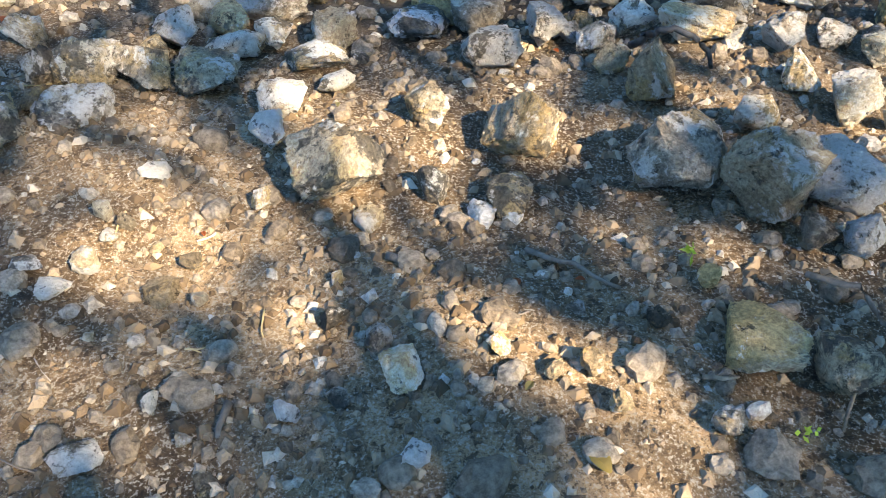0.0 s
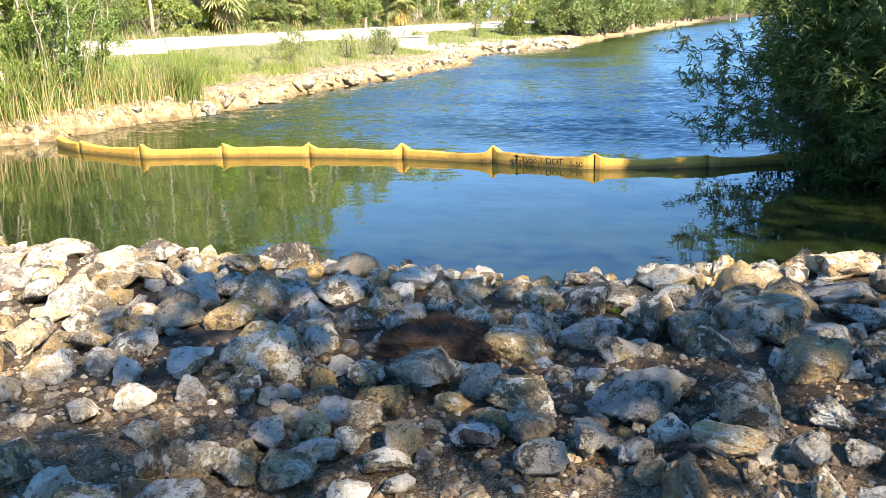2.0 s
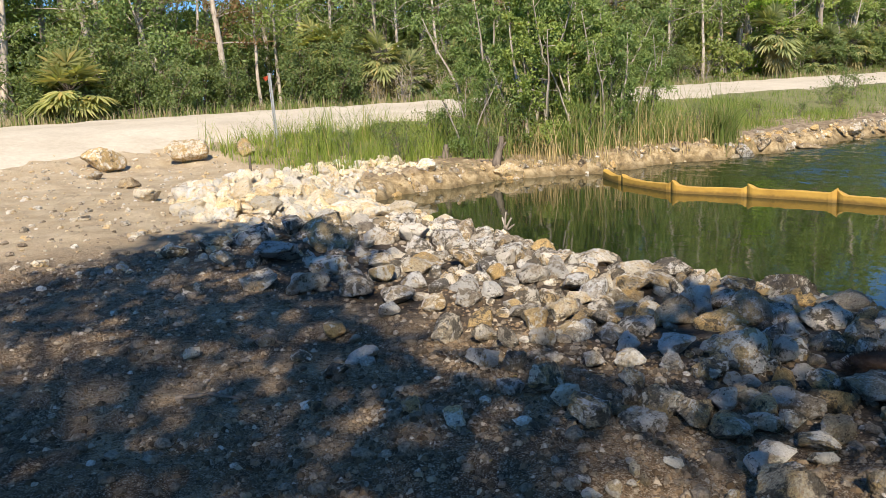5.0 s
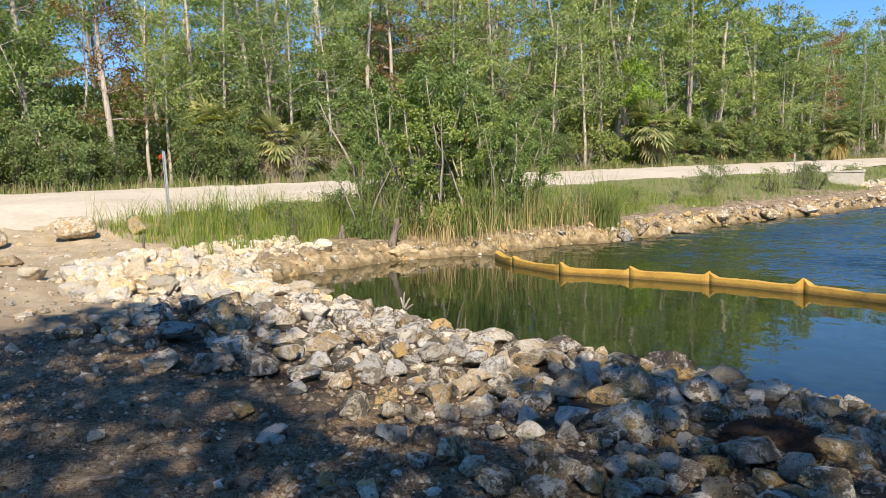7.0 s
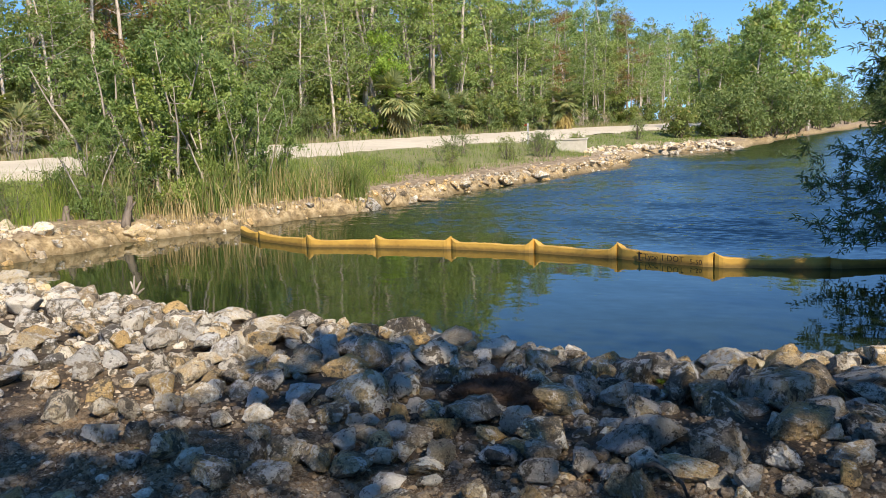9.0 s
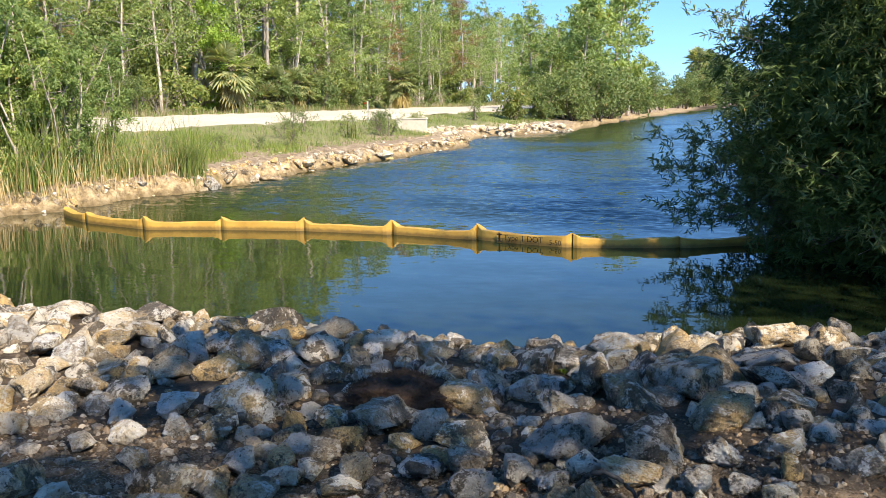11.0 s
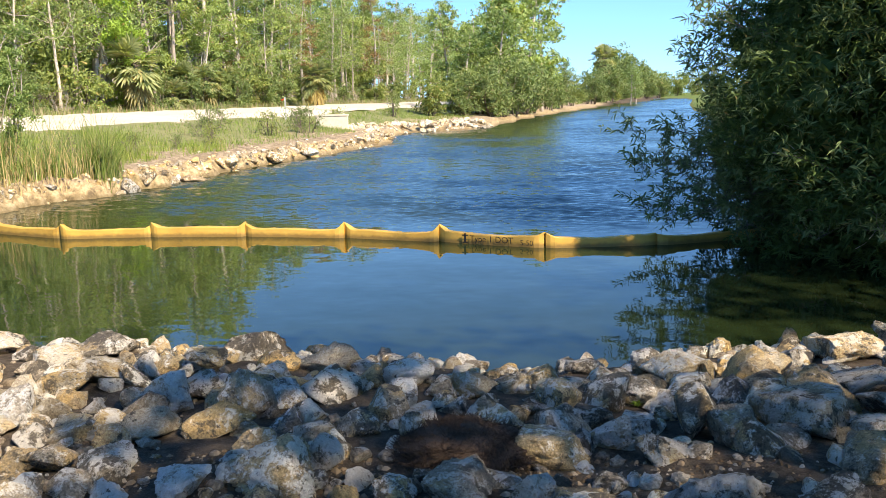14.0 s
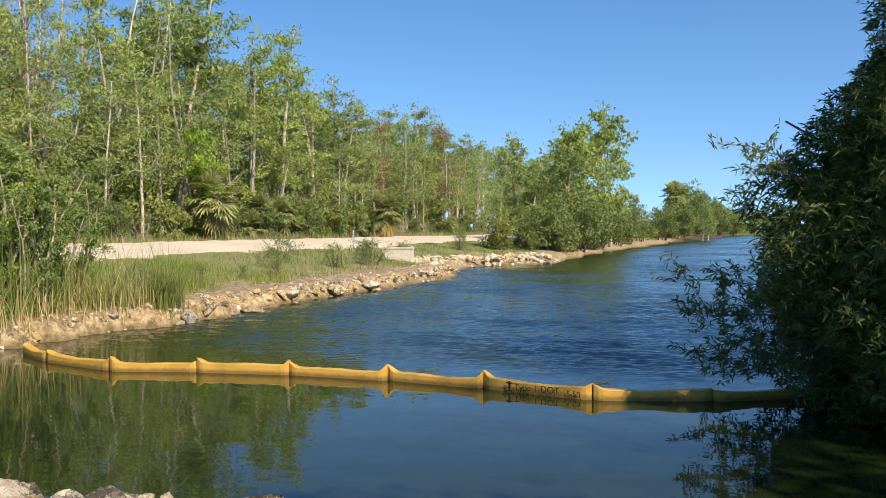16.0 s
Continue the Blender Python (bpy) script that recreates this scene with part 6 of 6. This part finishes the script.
# ---- shade tree behind the camera ----
shade = tagged(new("shade_tree"), "broad leafy tree that shades the stony bank", "tree")
shade.location = (6.6, -6.4, ground_at(6.6, -6.4))
ST = Vector(shade.location)
rng = np.random.default_rng(61)
trunk = wander(rng, (0, 0, -0.3), (-0.05, 0.05, 1), 5.0, 0.3, 0.2, 6, 0.05)
SHADE = [(-6.2, -0.8), (-7.3, 1.2), (-8.7, 2.9), (-9.2, 4.2), (-7.5, 4.9), (-5.5, 3.8), (-4.3, 2.8), (-3.2, 2.2), (-2.4, 2.2), (-2.3, 2.8), (-2.55, 4.4), (-3.1, 5.4), (0.0, 5.5), (1.5, 5.2), (3.5, 6.2), (5.5, 7.0), (5.5, -2.0), (-4.0, -2.0)]
POOL = [(2.0, 8.0), (5.5, 7.0), (5.5, 11.0), (3.2, 11.0)]
FLECKS = ((-0.42, 1.94, 0.36), (-0.80, 1.60, 0.1), (0.62, 1.36, 0.34), (0.30, 1.23, 0.18), (-0.06, 2.28, 0.1), (0.98, 2.45, 0.16), (-1.9, 2.85, 0.3), (0.25, 2.5, 0.16), (-5.0, 0.6, 0.5), (-3.6, 1.2, 0.2), (-6.2, 2.6, 0.35), (1.5, 2.75, 0.2))


def inside(x, y, poly):
    hit = False
    for (ax, ay), (cx, cy) in zip(poly, poly[1:] + poly[:1]):
        if (ay > y) != (cy > y) and x < (cx - ax) * (y - ay) / (cy - ay) + ax:
            hit = not hit
    return hit


limbs, clumps = [trunk], []
spots = [(gx0 + rng.uniform(-0.2, 0.2), gy0 + rng.uniform(-0.2, 0.2)) for gx0 in np.arange(-9.3, 5.5, 0.3) for gy0 in np.arange(-2.0, 11.0, 0.3)]
for x, y in spots:
    h = rng.uniform(4.8, 7.6)
    if not inside(x, y, SHADE) and not inside(x, y, POOL) and not (x > -2.4 and 5.2 < y < 7.0 and rng.random() < 0.35):
        continue
    if x > -1.9 and y > 2.8 and rng.random() < 0.2:
        continue
    if x > 0.0 and y > 4.3 and rng.random() < 0.3:
        continue
    if any((x - a) ** 2 + (y - c) ** 2 < (r + 0.12) ** 2 for a, c, r in FLECKS):
        continue
    tip = Vector((x, y, 0.5)) + SUN_FROM * (h / SUN_FROM.z) - ST
    clumps.append((tuple(tip), 0.4))
    if len(clumps) % 15 == 0:
        p = trunk[3 + len(clumps) % 4][0]
        path = []
        for k in range(8):
            q = k / 7
            path.append((tuple(Vector(p).lerp(tip, q) + Vector((0, 0, 0.7 * math.sin(math.pi * q))) + Vector(rng.normal(size=3) * 0.08)), 0.07 * (1 - q) + 0.01))
        limbs.append(path)
tv, tf = tubes(limbs, 6)
part("trunk", mesh_from("trunk", tv, tf, M_BARK_DARK, True), None, shade)
part("crown", leafy_mass("crown", rng, clumps, 21 * len(clumps), (0.25, 0.13), M_CANOPY), None, shade)

# ---- small stones, gravel and litter on the soil ----
def near_soil(x, y, r):
    d = shore_distance(x, y)
    return (d > 0.3) & (r.random(len(x)) < np.clip(1.2 - 0.04 * np.hypot(x, y - 0.5), 0.1, 1) * (0.35 + 0.65 * patchy(x, y, 2.2)))


scatter_stones("gravel", "loose limestone gravel on the brown soil", 8000, ((-2.8, 2.4), (0.3, 3.1)), (0.006, 0.034), M_GRAVEL, 71, near_soil, 0.65, 1.35)
scatter_stones("gravel", "loose pale stones scattered on the soil", 1500, ((-2.6, 2.4), (0.2, 3.2)), (0.011, 0.04), M_GRAVEL, 72, near_soil)
scatter_stones("gravel", "gravel scattered over the sandy bank", 2600, ((-14.0, 3.0), (-0.5, 7.5)), (0.012, 0.06), M_GRAVEL, 73, near_soil)
scatter_stones("gravel", "pale pebbles on the sunlit sand", 1500, ((-24.0, -7.0), (-1.0, 9.0)), (0.02, 0.09), M_ROCK_PALE, 74, lambda x, y, r: (shore_distance(x, y) > 0.5))
scatter_stones("soil_clods", "crumbly brown clods of soil on the bank", 17000, ((-2.9, 2.5), (0.3, 3.8)), (0.006, 0.032), M_CLOD, 75, near_soil, 0.7, 1.4)
scatter_stones("gravel", "fist-sized limestone lumps among the boulders", 260, ((-3.4, 3.2), (0.6, 3.6)), (0.025, 0.06), M_GRAVEL, 76, near_soil)
scatter_stones("gravel", "small stones scattered on the shaded soil", 2600, ((-8.5, -2.0), (-0.5, 5.0)), (0.012, 0.05), M_GRAVEL, 77, lambda x, y, r: (shore_distance(x, y) > 0.5) & (r.random(len(x)) < 0.25 + 0.75 * patchy(x, y, 2.0)))
scatter_stones("soil_clods", "brown clods of soil on the shaded track", 9000, ((-8.0, -2.4), (-0.5, 3.6)), (0.008, 0.035), M_CLOD, 78, lambda x, y, r: (r.random(len(x)) < 0.2 + 0.8 * patchy(x, y, 1.6)))


# ---- litter on the bank ----
def stick(name, label, pts, r, mat, category="stick", group="", lift=0.012):
    path = []
    for i, (x, y, dz) in enumerate(pts):
        path.append((Vector((x, y, ground_at(x, y) + lift + dz)), r * (1 - 0.45 * i / max(1, len(pts) - 1))))
    fine = []
    for (a, ra), (c, rc) in zip(path, path[1:]):
        for k in range(4):
            f = k / 4
            fine.append((tuple(a.lerp(c, f) + Vector((0.004 * math.sin(7 * k + a.x * 9), 0.004 * math.cos(5 * k), 0))), ra + (rc - ra) * f))
    fine.append((tuple(path[-1][0]), path[-1][1]))
    v, f = tubes([fine], 7)
    return tagged(new(name, mesh_from(name, v, f, mat, True)), label, category, group)


def rubber_material():
    m, nt, b = material("black_rubber", 0.7, spec=0.3)
    col = ramp(nt, noise_tex(nt, coords(nt), 30.0, 5), [(0.35, (0.018, 0.018, 0.018)), (0.65, (0.07, 0.065, 0.06))])
    nt.links.new(col, b.inputs["Base Color"])
    return m


M_RUBBER = rubber_material()
stick("hose", "piece of black dusty rubber hose between stones", [(0.58, 2.56, 0.03), (0.61, 2.52, 0.09), (0.64, 2.47, 0.14), (0.68, 2.45, 0.16), (0.74, 2.43, 0.14), (0.80, 2.45, 0.07), (0.83, 2.46, 0.0)], 0.014, M_RUBBER, "hose")
TW = "twigs on the soil"
M_TWIG = bark_material("dry_twig", (0.36, 0.29, 0.21), (0.16, 0.12, 0.085), 3.0)
stick("twig", "dry brown twig lying on the soil", [(-0.42, 1.06, 0), (-0.42, 0.98, 0)], 0.011, M_BARK_DARK, "twig", TW)
stick("twig", "thin pale straw on the soil", [(-0.41, 1.34, 0), (-0.39, 1.26, 0)], 0.003, M_DRY, "twig", TW)
stick("twig", "pale stick beside a boulder", [(0.59, 1.17, 0.01), (0.67, 1.19, 0.01)], 0.006, M_TWIG, "twig", TW)
stick("twig", "thin brown branch curving over the stones", [(0.84, 1.42, 0.09), (0.93, 1.36, 0.12), (1.0, 1.28, 0.06), (1.04, 1.2, 0.01)], 0.008, M_BARK_DARK, "twig", TW)
stick("twig", "short stick leaning on a stone", [(0.91, 1.19, 0.05), (0.86, 1.07, 0.0)], 0.006, M_TWIG, "twig", TW)
stick("twig", "dark root running through the soil", [(0.21, 1.56, 0), (0.33, 1.51, 0.012), (0.44, 1.44, 0)], 0.008, M_BARK_DARK, "twig", TW)
stick("twig", "flake of dark bark on the soil", [(-0.13, 1.53, 0), (-0.05, 1.50, 0.005)], 0.012, M_BARK_DARK, "twig", TW)
stick("twig", "thin straw on the soil", [(-0.56, 1.20, 0), (-0.50, 1.22, 0)], 0.003, M_DRY, "twig", TW)
stick("twig", "dark dead branch on the shaded soil", [(-3.34, 0.70, 0), (-3.2, 0.84, 0.015), (-3.05, 0.96, 0)], 0.016, M_BARK_DARK, "twig", TW)
stick("twig", "grey stick standing in the rubble heap", [(-12.6, 6.6, 0.2), (-12.62, 6.62, 0.75)], 0.035, M_BARK_DARK, "twig", TW)
for k, (dx, dz) in enumerate(((0.0, 0.26), (0.1, 0.2), (-0.08, 0.17), (0.15, 0.12))):
    stick("driftwood", "splintered pale driftwood at the water's edge", [(-6.9 + 0.02 * k, 7.35, 0.12), (-6.88 + dx, 7.38, 0.12 + dz)], 0.02, M_BARK, "driftwood", "driftwood at the shore")
rng = np.random.default_rng(91)
for i in range(46):
    x, y = rng.uniform(-2.4, 2.0), rng.uniform(0.7, 2.6)
    a, ln = rng.uniform(0, 6.28), rng.uniform(0.03, 0.10)
    stick("twig", "tiny dry twig on the soil", [(x, y, 0), (x + ln * math.cos(a), y + ln * math.sin(a), 0.004)], rng.uniform(0.0015, 0.004), (M_BARK_DARK, M_DRY, M_BARK)[i % 3], "twig", TW, 0.008)


def dead_leaf(x, y, size, turn, mat, label):
    bm = bmesh.new()
    n = 7
    left, mid, right = [], [], []
    for i in range(n):
        f = i / (n - 1)
        w = 0.32 * size * math.sin(math.pi * min(0.98, 0.04 + 0.94 * f)) ** 0.8
        mid.append(bm.verts.new((size * (f - 0.5), 0, 0.10 * size * math.sin(math.pi * f))))
        left.append(bm.verts.new((size * (f - 0.5), w, 0.16 * size * math.sin(math.pi * f) + 0.3 * w)))
        right.append(bm.verts.new((size * (f - 0.5), -w, 0.12 * size * math.sin(math.pi * f) + 0.35 * w)))
    for i in range(n - 1):
        bm.faces.new((mid[i], mid[i + 1], left[i + 1], left[i]))
        bm.faces.new((right[i], right[i + 1], mid[i + 1], mid[i]))
    bmesh.ops.solidify(bm, geom=bm.faces[:], thickness=0.0008)
    ob = part("dead_leaf", bm, mat, None)
    ob.matrix_basis = Matrix.Translation((x, y, ground_at(x, y) + 0.012)) @ Matrix.Rotation(turn, 4, "Z")
    return tagged(ob, label, "leaf", "dead leaves on the soil")


M_RED = leaf_material("red_dead_leaf", (0.26, 0.07, 0.03), (0.36, 0.11, 0.04))
dead_leaf(0.69, 1.03, 0.055, 0.3, M_RED, "curled red-brown dead leaf on the soil")
dead_leaf(0.19, 1.43, 0.035, 1.3, M_RED, "small dark red dead leaf on the soil")
dead_leaf(0.35, 0.95, 0.06, 2.3, M_PALM_DRY, "curled tan dead leaf on the soil")
for i in range(16):
    dead_leaf(rng.uniform(-2.5, 2.0), rng.uniform(0.8, 2.7), rng.uniform(0.02, 0.04), rng.uniform(0, 6.28), (M_RED, M_PALM_DRY, M_DRY)[i % 3], "small withered brown leaf on the soil")


def sprout(x, y, n, size, seed):
    rg = np.random.default_rng(seed)
    pts = np.stack([rg.normal(x, 0.012, n), rg.normal(y, 0.012, n), np.full(n, ground_at(x, y) + 0.02) + rg.uniform(0, 0.03, n)], 1)
    v, f = leaves(pts, size, size * 0.4, rg, -0.6)
    return tagged(new("weed", mesh_from("weed", v, f, M_BRIGHT)), "tiny green weed sprouting from the soil", "weed", "weeds on the soil")


sprout(0.61, 1.55, 14, 0.03, 1)
sprout(0.78, 1.05, 10, 0.025, 2)
sprout(1.05, 1.79, 12, 0.03, 3)
sprout(1.18, 5.3, 60, 0.07, 4)
sprout(0.45, 4.6, 30, 0.05, 5)

# matted dark roots among the boulders
mat_bm = bmesh.new()
bmesh.ops.create_icosphere(mat_bm, subdivisions=4, radius=1.0)
for v in mat_bm.verts:
    v.co = v.co * (1 + 0.2 * noise.noise(v.co * 3.0)) 
    v.co.x *= 0.34
    v.co.y *= 0.26
    v.co.z *= 0.10
clod = tagged(new("root_clod"), "clod of matted dark brown roots between boulders", "root clod")
clod.location = (-0.5, 3.85, ground_at(-0.5, 3.85) + 0.01)
M_ROOTS = bark_material("dark_roots", (0.12, 0.082, 0.06), (0.035, 0.025, 0.019), 9.0)
part("clod", mat_bm, M_ROOTS, clod)
ang, rad = rng.uniform(0, 6.28, 3400), np.sqrt(rng.random(3400)) * 1.1
fib = np.stack([0.34 * rad * np.cos(ang), 0.26 * rad * np.sin(ang), 0.085 * np.sqrt(np.clip(1.05 - rad ** 2, 0, 1)) + 0.005], 1)
fv, ff = leaves(fib * np.array([1, 1, 1.0]), 0.13, 0.006, rng, 0.35, np.stack([-np.sin(3 * ang), np.cos(3 * ang), 0 * ang], 1))
tagged(part("root_mat", mesh_from("root_mat", fv, ff, M_ROOTS), None, clod), kind="stuff")
